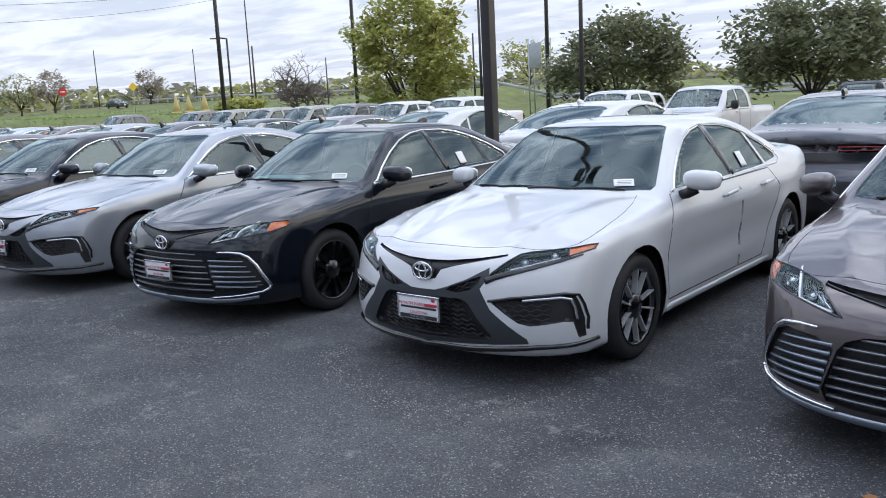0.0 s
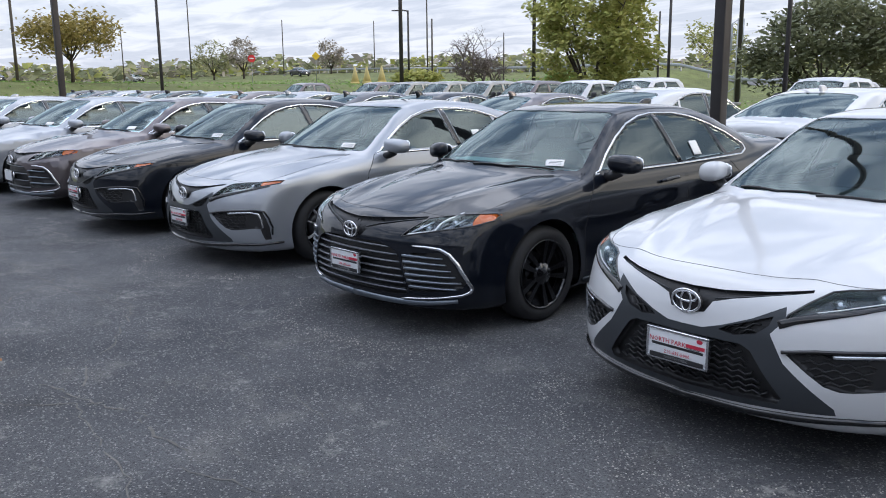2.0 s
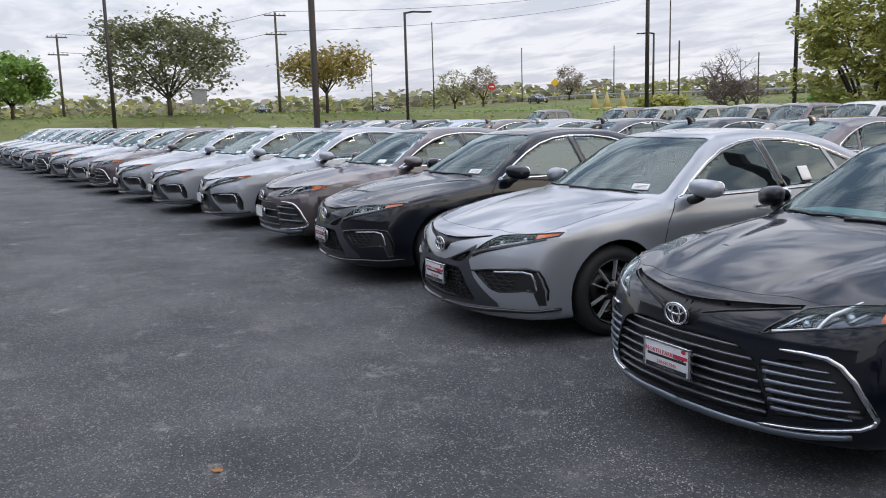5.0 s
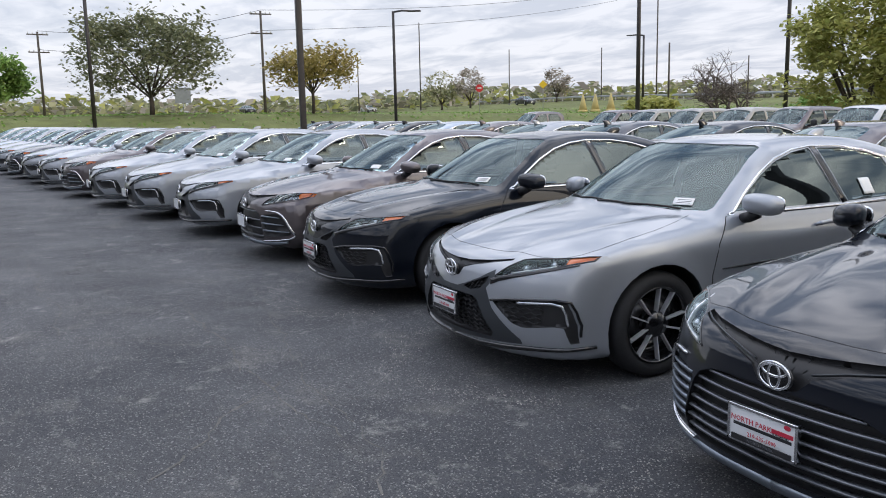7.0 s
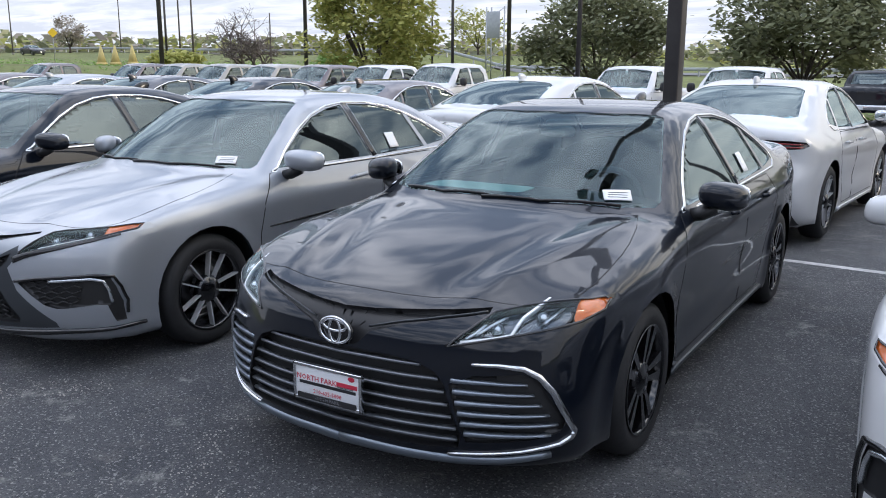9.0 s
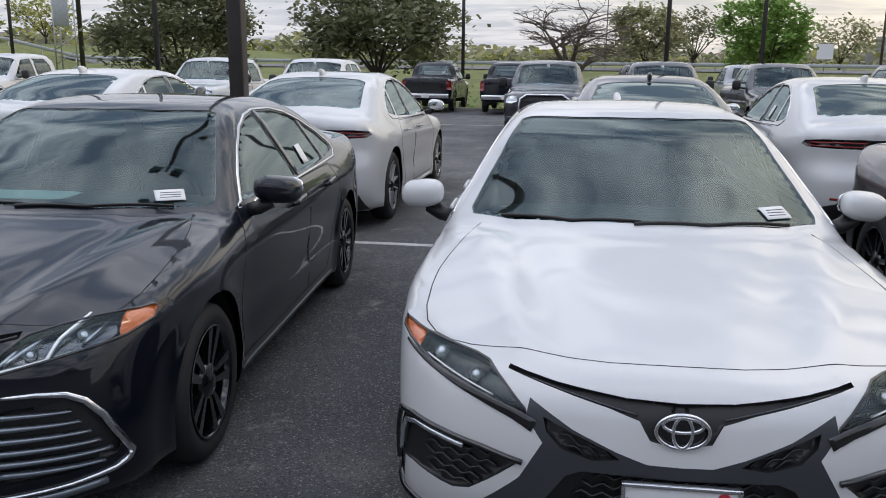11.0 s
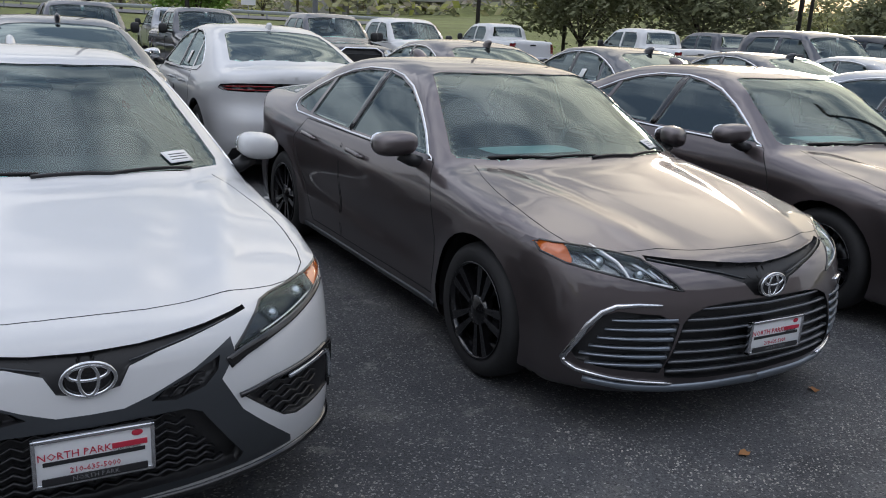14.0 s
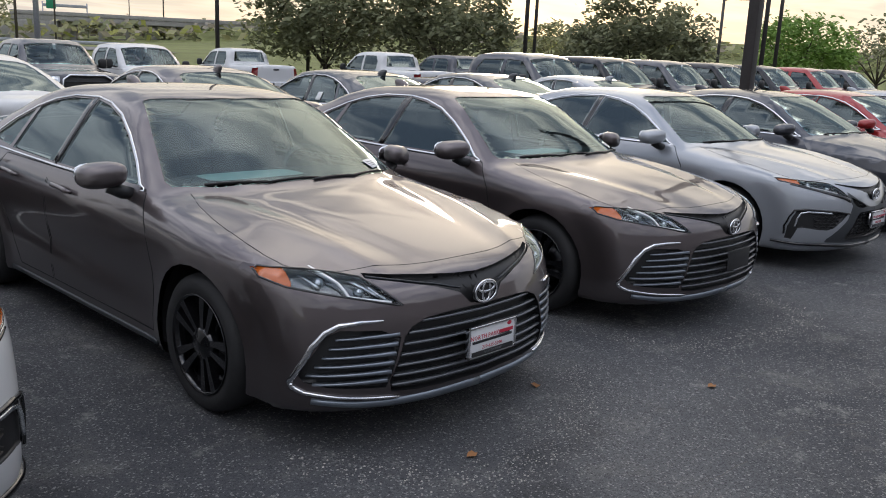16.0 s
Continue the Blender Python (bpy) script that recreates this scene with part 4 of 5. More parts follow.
ASPHALT = asphalt_material()
GRASS = material("grass_ground", (0.20, 0.225, 0.07), 0.95, grain=(.9, 0.55, 8), bumps=(8, 0.8, 0.1))
CONCRETE = material("concrete", (0.36, 0.35, 0.33), 0.8, grain=(4, 0.75, 6), bumps=(60, 0.3, 0.005))
ROADGREY = material("far_road", (0.16, 0.16, 0.165), 0.85, grain=(.6, 0.8, 5))
WHITEPAINT = material("road_paint", (0.62, 0.62, 0.60), 0.7, grain=(9, 0.5, 6))


def sheet(xs, ys, lift):
    bm = bmesh.new()
    g = [[bm.verts.new((x, y, ground_z(x, y) + lift)) for x in xs] for y in ys]
    for a, b in zip(g, g[1:]):
        for k in range(len(xs) - 1):
            bm.faces.new((a[k], a[k + 1], b[k + 1], b[k]))
    return bm


spread = lambda a, b, s: [a + (b - a) * k / s for k in range(s + 1)]
tagged(part("ground", sheet([-1500, -600, -300] + spread(-180, -50, 40) + spread(-46, 46, 10) + spread(52, 120, 10) + [300, 600, 1500], [-1500, -300, -60, -20, 0, 5.5] + spread(10, 100, 24) + [160, 300, 700, 1800], -.03), GRASS, None),
       "spring-green grass verge round the car lot", "ground", kind="structure")
tagged(part("pavement", sheet(spread(-46, 46, 10), [-60, -20, 0, 5.5] + spread(8, 33, 8), 0), ASPHALT, None), "worn dark grey asphalt of a car lot", "pavement", kind="structure")
kerb = bmesh.new()
for a, b in zip(spread(-46, 46, 20), spread(-46, 46, 20)[1:]):
    add_box(kerb, (a, 33.0, ground_z(0, 33) - .3), (b, 33.15, ground_z(0, 33) + .13), .02)
for a, b in zip(spread(-20, 33, 10), spread(-20, 33, 10)[1:]):
    add_box(kerb, (-46.15, a, ground_z(-46, a) - .3), (-46.0, b, ground_z(-46, b) + .13), .02)
tagged(part("kerb", kerb, CONCRETE, None, smooth=False), "pale concrete kerb round the lot", "kerb", kind="structure")


def painted_line(x0, y0, x1, y1, w=.1):
    bm = bmesh.new()
    n = 24
    pts = [Vector((x0 + (x1 - x0) * k / n, y0 + (y1 - y0) * k / n, 0)) for k in range(n + 1)]
    for p in pts:
        p.z = ground_z(p.x, p.y) + .004
    side = (pts[-1] - pts[0]).cross(Z).normalized() * (w / 2)
    rows = [(bm.verts.new(p - side), bm.verts.new(p + side)) for p in pts]
    for a, b in zip(rows, rows[1:]):
        bm.faces.new((a[0], a[1], b[1], b[0]))
    return tagged(part("painted_line", bm, WHITEPAINT, None), "worn white painted line on the asphalt", "road marking", kind="structure")


painted_line(-45, 5.2, 40, 5.2)
painted_line(-8, 23.4, 24, 23.4)

# cracks: thin raised seams of dusty filler
CRACK = material("crack_dust", (0.19, 0.18, 0.165), 0.95, grain=(30, 0.5, 4))
rng = random.Random(4)


def crack(x0, y0, x1, y1, w=.012, sway=.09):
    n = max(8, int(math.hypot(x1 - x0, y1 - y0) / .07))
    bm = bmesh.new()
    off, rows = 0, []
    t = Vector((x1 - x0, y1 - y0, 0)).normalized()
    s = Vector((-t.y, t.x, 0))
    for k in range(n + 1):
        off = off * .93 + rng.uniform(-1, 1) * sway * .35
        p = Vector((x0, y0, .003)) + Vector((x1 - x0, y1 - y0, 0)) * (k / n) + s * off
        ww = w * .5 * rng.uniform(.2, 1.2)
        rows.append((bm.verts.new(p - s * ww / 2), bm.verts.new(p + s * ww / 2)))
    for a, b in zip(rows, rows[1:]):
        if rng.random() > .12:
            bm.faces.new((a[0], a[1], b[1], b[0]))
    return tagged(part("pavement_crack", bm, CRACK, None), "dusty pale crack in the asphalt", "crack", "cracks in the asphalt", kind="structure")


for ends in ((-4.0, -1.17, -11.5, -.85, .022), (-4.0, -1.17, -2.55, -2.0, .03), (-2.55, -2.0, -.6, -2.3, .02), (-5.46, -1.35, -4.2, -2.1, .03), (-1.2, -1.86, -.2, -1.4, .022), (-.2, -1.4, .9, -1.55, .018),
             (1.6, -1.2, 3.4, -.9, .012), (3.0, -1.7, 5.5, -1.1, .014), (-2.2, -1.9, -3.4, -3.2, .028), (-3.4, -3.2, -6.5, -3.6, .022), (-6.2, -1.2, -7.4, -2.6, .02), (-7.4, -2.6, -12.0, -3.0, .026),
             (.9, -1.55, 1.6, -1.2, .014), (1.0, -1.5, 1.4, -2.6, .014), (3.4, -.9, 6.0, -1.6, .012), (4.3, -.3, 5.2, -1.9, .01), (-.9, -1.1, -3.0, -.95, .012),
             (-8.30, -1.63, -5.78, -1.45, .034), (-5.78, -1.45, -4.31, -1.24, .034), (-2.70, -2.10, -2.20, -1.95, .034), (-2.20, -1.95, -1.84, -1.84, .034), (-1.84, -1.84, -1.33, -1.82, .034)):
    crack(*ends)
# loose grit: a drift before each near bumper, the rest strewn about
grit_rng = random.Random(12)
places = []
for cx, cy in ((-7.82, -.48), (-5.29, -.24), (-2.62, -.12), (0, 0), (2.74, .03), (5.3, .15)):
    for _ in range(620):
        a = grit_rng.uniform(-1.15, 1.15)
        r = 1.02 + grit_rng.gauss(0, .07) + .06 * math.sin(a * 5 + cx)
        places.append((cx + r * math.sin(a), cy + .72 - r * math.cos(a) * 1.05, grit_rng.uniform(.002, .006)))
for _ in range(9000):
    places.append((grit_rng.uniform(-9, 7), grit_rng.uniform(-3.4, .2), grit_rng.uniform(.0015, .0045)))
vs, fs = [], []
for x, y, r in places:
    k, a = len(vs), grit_rng.uniform(0, 6.28)
    vs += [(x + r * math.cos(a + q) * grit_rng.uniform(.7, 1.4), y + r * math.sin(a + q), .001) for q in (0, 1.57, 3.14, 4.71)] + [(x, y, r * 1.1)]
    fs += [(k + i, k + (i + 1) % 4, k + 4) for i in range(4)]
me = bpy.data.meshes.new("grit")
me.from_pydata(vs, [], fs)
GRIT = material("grit_stone", (0.36, 0.34, 0.31), 0.9)
g_geo, g_mix = GRIT.node_tree.nodes.new("ShaderNodeNewGeometry"), GRIT.node_tree.nodes.new("ShaderNodeMix")
g_mix.data_type = "RGBA"
g_mix.inputs[6].default_value, g_mix.inputs[7].default_value = (0.16, 0.155, 0.15, 1), (0.50, 0.47, 0.42, 1)
GRIT.node_tree.links.new(g_geo.outputs["Random Per Island"], g_mix.inputs[0])
GRIT.node_tree.links.new(g_mix.outputs[2], GRIT.node_tree.nodes["Principled BSDF"].inputs["Base Color"])
me.materials.append(GRIT)
tagged(new("grit", me), "pale loose grit and small stones on the asphalt", "grit", kind="stuff")
LEAF = material("dry_leaf", (0.30, 0.14, 0.05), 0.8)
for x, y, a in ((2.489, -.147, 20), (3.332, .205, 80), (1.2, -1.75, 130), (-3.3, -2.2, 45), (4.1, -.4, 10)):
    lf = bmesh.new()
    c = lf.verts.new((0, 0, .012))
    ring = [lf.verts.new((.035 * math.cos(k * math.pi / 4) * (1.1 if k % 2 else .9), .02 * math.sin(k * math.pi / 4), .004 + .012 * abs(math.sin(k)))) for k in range(8)]
    for k in range(8):
        lf.faces.new((c, ring[k], ring[(k + 1) % 8]))
    o = part("dry_leaf", lf, LEAF, None)
    o.matrix_basis = pose(x, y, 0, 0, 0, a)
    tagged(o, "small dry brown leaf on the asphalt", "leaf", "fallen leaves")

# ---- pickups ----
PICKUP_TOP = pchip([(-.2, .9), (0, 1.05), (.12, 1.14), (.6, 1.20), (1.2, 1.24), (1.45, 1.27), (1.55, 1.32), (2.0, 1.70), (2.25, 1.87), (2.6, 1.94), (3.2, 1.95), (3.7, 1.92), (3.86, 1.85), (3.95, 1.38), (4.1, 1.34), (5.9, 1.33)])
PICKUP_SIDE = pchip([(.4, .93), (.55, .97), (.85, 1.0), (1.1, .99), (1.25, .965), (1.5, .90), (1.8, .79), (1.95, .68)])


def pickup_field(x, y, z):
    ax = np.abs(x)
    s = PICKUP_SIDE(z)
    for yc in (.98, 4.68):
        r = np.hypot(y - yc, z - .4)
        s = s + .03 * bump(r, .46, .08) * (z < 1.2)
    ye = y - .16 * ax * ax * np.clip((2.8 - y) / .6, 0, 1)
    g = smax(ax - s, (z - (PICKUP_TOP(ye) - .03 * (ax / .8) ** 2)) * .8, .06)
    g = smax(g, .03 + .16 * (ax / .95) ** 4 + .05 * np.clip((z - .9) / .3, 0, 1) - y, .06)
    g = smax(g, y - 5.88, .04)
    return smax(g, .42 - z, .04)


PICKUP = Body(pickup_field, 5.9, .9, .85, (.98, 4.68), .40)


def pickup(name, paint):
    """A crew-cab pickup with its nose at the origin, facing -y."""
    body = PICKUP
    root = new(name)
    skin = body.half(44, 26, 11)
    sideways = lambda f: f.calc_center_median().x > .42 and f.normal.x > .1
    upward = lambda f: f.normal.z > .1 and f.calc_center_median().z > 1.0
    front = lambda f: f.normal.y < -.04 and f.calc_center_median().y < .8
    rear = lambda f: f.normal.y > .2 and f.calc_center_median().y > 5
    for y in body.axles:
        carve(skin, [(y + .46 * math.cos(2 * math.pi * k / 20), max(.3, .40 + .46 * math.sin(2 * math.pi * k / 20))) for k in range(20)], Y, Z, lambda f: f.calc_center_median().x > .55).free()

    def put(label, bm, mat, note="", two=False):
        if two:
            a = part(label, mirrored(bm), mat, root, note)
            return part(label, bm, mat, root, note), a
        return part(label, whole(bm), mat, root, note)

    ws = carve(skin, [(-.02, 1.56), (.5, 1.60), (.80, 1.70), (.72, 2.22), (.3, 2.20), (-.02, 2.18)], X, Y, upward)
    put("windscreen", sink(ws, .01), WINDSCREEN)
    for k, pts in (("front_door_window", [(1.85, 1.27), (2.05, 1.48), (2.35, 1.76), (2.8, 1.80), (2.82, 1.27)]), ("rear_door_window", [(2.92, 1.27), (2.9, 1.80), (3.5, 1.79), (3.65, 1.6), (3.66, 1.27)])):
        put(k, sink(carve(skin, pts, Y, Z, sideways), .012), PRIVACY, "", True)
    rg = carve(skin, [(-.02, 1.42), (.70, 1.42), (.62, 1.80), (-.02, 1.82)], X, Z, lambda f: f.normal.y > .3 and 3.6 < f.calc_center_median().y < 4.3)
    put("rear_window", sink(rg, .01), PRIVACY)
    grille = carve(skin, [(-.02, 1.08), (.42, 1.08), (.58, .98), (.60, .72), (.48, .60), (-.02, .58)], X, Z, front)
    put("grille", sink(grille, .06, Vector((0, -1, 0))), BLACKTRIM)
    put("grille_trim", body.bar("front", [(0, 1.09), (.42, 1.09), (.58, .99), (.61, .72), (.49, .59), (0, .57)], .045, .03, 3), CHROME, "bright grille surround")
    for z in (.95, .74):
        put("grille_bar", body.bar("front", [(0, z), (.55, z)], .02, .02, 4, -.04), SATIN)
    lamp = carve(skin, [(.64, 1.07), (.80, 1.08), (.92, 1.05), (.93, .90), (.80, .88), (.66, .93)], X, Z, front)
    put("headlamp", sink(lamp, .012), LAMPGREY, "", True)
    put("bumper", body.bar("front", [(0, .50), (.5, .50), (.9, .52)], .13, .05, 4), SATIN)
    tail = carve(skin, [(.80, 1.22), (.97, 1.20), (1.02, .85), (.84, .85)], X, Z, rear)
    put("tail_lamp", sink(tail, .006), REDLENS, "red tail lamp", True)
    part("rear_bumper", box((-.92, 5.82, .52), (.92, 6.0, .70), .03), CHROME, root)
    part("rear_plate", box((-.153, 5.99, .54), (.153, 6.012, .68), .003), PLATEWHITE, root)
    part("tailgate_handle", box((-.12, 5.86, 1.12), (.12, 5.91, 1.18), .01), BLACKTRIM, root)
    for k in (1, -1):
        mo = part("door_mirror", blob((k * 1.17, 2.02, 1.36), (.11, .07, .13), .6, 14, 10), BLACKTRIM if paint is not PAINT["white"] else BLACKTRIM, root)
        part("mirror_arm", tube([(k * .93, 2.0, 1.27), (k * 1.1, 2.02, 1.30)], .03, 6), BLACKTRIM, mo)
    put("door_seam", body.bar("side", [(1.62, .55), (1.6, 1.2), (2.86, 1.22), (2.86, .55)], .012, .002, 5, 0, True), SHUT, "", True)
    put("door_seam", body.bar("side", [(2.88, .55), (2.88, 1.22), (3.72, 1.22), (3.72, .55)], .012, .002, 5, 0, True), SHUT, "", True)
    for y in (2.65,):
        put("door_handle", body.bar("side", [(y - .1, 1.14), (y + .1, 1.14)], .03, .03, 3, .01), paint, "", True)
    lining = clone(skin, .03)
    bmesh.ops.delete(lining, geom=[f for f in lining.faces if not (1.5 < f.calc_center_median().y < 3.95 and f.calc_center_median().z > 1.2)], context="FACES")
    bmesh.ops.reverse_faces(lining, faces=lining.faces)
    put("roof_lining", lining, LINING)
    put("body", skin, paint)
    part("cabin_floor", box((-.85, 1.6, .55), (.85, 3.85, .62)), CABIN, root)
    part("dashboard", blob((0, 1.85, 1.16), (.80, .28, .13), .5, 20, 8), CABIN, root)
    for x in (.4, -.4):
        s = seat(2.45, x, .27)
        s.transform(Matrix.Translation((0, 0, .33)))
        part("front_seat", s, SEATCLOTH, root)
    s = seat(3.2, 0, .7)
    s.transform(Matrix.Translation((0, 0, .33)))
    part("rear_seat", s, SEATCLOTH, root)
    for y in body.axles:
        put("wheel_arch_lining", wells(body, y), BLACKTRIM, "", True)
    part("windscreen_tag", box((-.04, 2.14, 1.69), (.03, 2.145, 1.83)), PAPER, root, "white hanging tag")
    wheels(root, body, "plain", .985, False)
    return root


# ---- the first row ----
black, white = PAINT["black"], PAINT["white"]
le = sedan("saloon_car", "le", black)
le.matrix_basis = pose(-2.62, -.12, 0, 0, 0, 4)
tagged(le, "black four-door saloon with barred grille and dealer plate", "car", "cars in the front row")
se = sedan("saloon_car", "se", white)
se.matrix_basis = pose(0, 0, 0, 0, 0, 1.3)
tagged(se, "white four-door saloon with dark mesh grille and dealer plate", "car", "cars in the front row")
le_far = sedan("saloon_car", "le", black, fine=False)
le_far.matrix_basis = pose(-10.42, -.62, 0, 0, 0, 4)
repaint(le_far, black, PAINT["grey"])
tagged(le_far, "warm grey four-door saloon with barred grille, in the row", "car", "cars in the front row")
se_far = sedan("saloon_car", "se", white, fine=False)
se_far.matrix_basis = pose(-12.98, -1.08, 0, 0, 0, 5)
repaint(se_far, white, PAINT["silver"])
tagged(se_far, "silver metallic four-door saloon with mesh grille, in the row", "car", "cars in the front row")


def another(src, colour, x, y, turn=0, group="cars in the front row"):
    old = {le: black, se: white, le_far: black, se_far: white}[src]
    c = copy_thing(src, pose(x, y, ground_z(x, y), 0, 0, turn))
    for o in c.children_recursive:
        if o.type == "MESH" and o.data.materials and o.data.materials[0] is old:
            o.material_slots[0].link = "OBJECT"
            o.material_slots[0].material = PAINT[colour]
    grille = "barred" if src in (le, le_far) else "mesh"
    return tagged(c, "%s four-door saloon with %s grille parked in the row" % (PAINT_WORDS[colour], grille), "car", group)


ROW = [(se, "silver", -5.29, -.24, 3.5), (se, "black", -7.82, -.48, 3), (le, "grey", 2.74, .03, 1.8), (le, "grey", 5.3, .15, 1.0), (se, "silver", 7.98, .2, 0), (le_far, "dark", 10.65, .15, .4), (le_far, "red", 13.3, .2, 0),
       (se_far, "silver", 16.0, .2, 0), (le_far, "dark", 18.7, .2, 0), (se_far, "white", 21.4, .2, 0), (le_far, "grey", 24.1, .2, 0)]
for i, colour in enumerate("silver silver grey silver silver dark silver silver blue silver white".split()):
    x = -15.55 - 2.6 * i
    ROW.append((le_far if colour in ("grey", "dark") else se_far, colour, x, -.62 + .2 * (x + 10.42), 6.5 + (-1) ** i * .4))
HIDDEN = ("front_seat", "rear_seat", "cabin_floor", "rear_shelf", "wiper", "window_sticker", "wheel_arch_lining", "rear_valance", "tail_lamp", "rear_plate", "aerial_fin", "roof_lining", "dashboard", "sill_trim", "door_pillar_trim")
for src, colour, x, y, turn in ROW:
    c = another(src, colour, x, y, turn)
    for o in list(c.children_recursive):
        if o.name.startswith("side_moulding"):
            if colour == "silver":
                o.material_slots[0].link = "OBJECT"
                o.material_slots[0].material = GLOSSBLACK
            else:
                bpy.data.objects.remove(o)
    if abs(x - 5.3) < .01:
        for o in list(c.children_recursive):
            if o.name.startswith(("plate_red", "plate_black", "plate_frame")):
                bpy.data.objects.remove(o)
            elif o.name.startswith("licence_plate"):
                o.material_slots[0].link = "OBJECT"
                o.material_slots[0].material = BLACKTRIM
                o["label"] = "empty black plate holder"
    if x < -25:
        for o in list(c.children_recursive):
            if o.name.split(".")[0] in HIDDEN:
                bpy.data.objects.remove(o)

for car in (le, se):
    for o in list(car.children_recursive):
        if o.name.startswith("side_moulding"):
            bpy.data.objects.remove(o)

# ---- the second row, tails towards the first ----
fast = sedan("fastback_car", "se", white, True, True, FASTBACK)
fast.matrix_basis = pose(-3.1, 10.3, ground_z(0, 9), 0.9, 0, 180)
tagged(fast, "white fastback saloon with a slim red tail lamp bar", "car", "cars in the second row")
for colour, x, y in (("dark", .4, 10.3), ("white", 2.55, 10.5), ("white", -6.0, 10.4)):
    c = copy_thing(fast, pose(x, y, ground_z(0, 9), .9, 0, 180))
    if colour != "white":
        repaint(c, white, PAINT[colour])
    tagged(c, "%s fastback saloon with a slim red tail lamp bar" % PAINT_WORDS[colour], "car", "cars in the second row")
SECOND = [("grey", 5.3), ("dark", 7.9), ("dark", 10.7), ("silver", 13.4), ("grey", -8.7), ("black", -11.4), ("dark", -14.1), ("silver", -16.8), ("grey", -19.5), ("blue", -22.2), ("black", -24.9), ("dark", -27.6), ("silver", -30.3), ("dark", -33), ("black", -35.7)]
for i, (colour, x) in enumerate(SECOND):
    c = copy_thing(le_far if i % 2 else se_far, pose(x, 10.4, ground_z(0, 9), .9, 0, 180))
    for o in c.children_recursive:
        if o.type == "MESH" and o.data.materials and o.data.materials[0] in (black, white):
            o.material_slots[0].link = "OBJECT"
            o.material_slots[0].material = PAINT[colour]
    tagged(c, "%s four-door saloon with its tail to the front row" % PAINT_WORDS[colour], "car", "cars in the second row")

# ---- pickups across the aisle ----
truck = pickup("pickup_truck", white)
truck.matrix_basis = pose(-17.25, 18.5, ground_z(0, 20.5), 0, 0, 0)
tagged(truck, "white crew-cab pickup facing the aisle", "pickup", "pickups across the aisle")
PAINT["sand"] = material("paint_sand", (0.30, 0.285, 0.25), 0.32, 0.5, 1.0, (5, 0.95, 3))
PAINT_WORDS["sand"] = "sand metallic"
TRUCKS = [(-14.6, 27.5, "white", 0), (-20.1, 18.5, "white", 0), (-22.9, 18.5, "grey", 0), (-25.6, 18.5, "sand", 0), (-28.4, 18.5, "sand", 0), (-31.2, 18.5, "sand", 0), (-34, 18.5, "grey", 0), (-41.5, 18.5, "grey", 0),
          (-10.6, 18.6, "white", 0), (-7.5, 18.6, "white", 0), (-1.1, 18.3, "dark", 0), (1.8, 18.3, "dark", 0), (5.0, 19.5, "dark", 0), (8.2, 18.3, "dark", 0), (11.2, 19.5, "white", 0),
          (-6.2, 36.8, "black", 180), (-3.0, 36.0, "black", 180), (6.0, 35.0, "silver", 180), (2.3, 38.0, "dark", 180), (12.0, 36.0, "dark", 180), (18.5, 32.0, "white", 180), (20.5, 25.0, "white", 180), (24.0, 25.0, "dark", 180), (27.5, 26.0, "white", 180), (31, 27, "white", 180), (34.5, 27, "white", 180),
          (14.9, 7.4, "dark", 0), (17.5, 7.4, "black", 0), (20.2, 7.4, "dark", 0), (22.9, 7.4, "black", 0), (25.7, 7.4, "black", 0), (29.0, 7.4, "red", 0), (32, 7.4, "dark", 0)]
for x, y, colour, turn in TRUCKS:
    c = copy_thing(truck, pose(x, y, ground_z(x, y + (2.5 if not turn else -3)), -.9 if not turn and y < 34 else .9, 0, turn))
    if colour != "white":
        repaint(c, white, PAINT[colour])
    tagged(c, "%s crew-cab pickup %s" % (PAINT_WORDS[colour], "facing the aisle" if not turn else "with its tailgate to the aisle"), "pickup", "pickups across the aisle")

# ---- an unseen plain building, added behind the walk to darken the car fronts ----
WALLGREY = material("sky_screen_grey", (0.20, 0.21, 0.23), 0.8, grain=(1.5, 0.8, 6), bumps=(20, 0.3, 0.01))
tagged(part("wall_south", box((-48, -21.0, -.2), (44, -20.6, 6.5), .05), WALLGREY, None, smooth=False), "plain grey unseen wall, added to block low sky from the car fronts", "wall", kind="structure")
tagged(part("roof_south", box((-48.4, -31, 6.5), (44.4, -19.6, 6.9), .05), WALLGREY, None, smooth=False), "flat grey roof of the added, unseen sky-blocking building", "roof", kind="structure")
tagged(part("wall_south_back", box((-48, -30.8, -.2), (44, -30.4, 6.5), .05), WALLGREY, None, smooth=False), "plain grey back wall of the added, unseen sky-blocking building", "wall", kind="structure")

# ---- poles ----
POLEBROWN = material("painted_steel_pole", (0.055, 0.05, 0.048), 0.5, 0.3, grain=(8, 0.7, 4))
POLEGREY = material("weathered_pole", (0.10, 0.085, 0.07), 0.8, grain=(6, 0.6, 5))
STEEL = material("galvanised_steel", (0.42, 0.44, 0.46), 0.45, 0.7, grain=(5, 0.8, 4))
LAMPHEAD = material("lamp_glass", (0.55, 0.56, 0.55), 0.3)


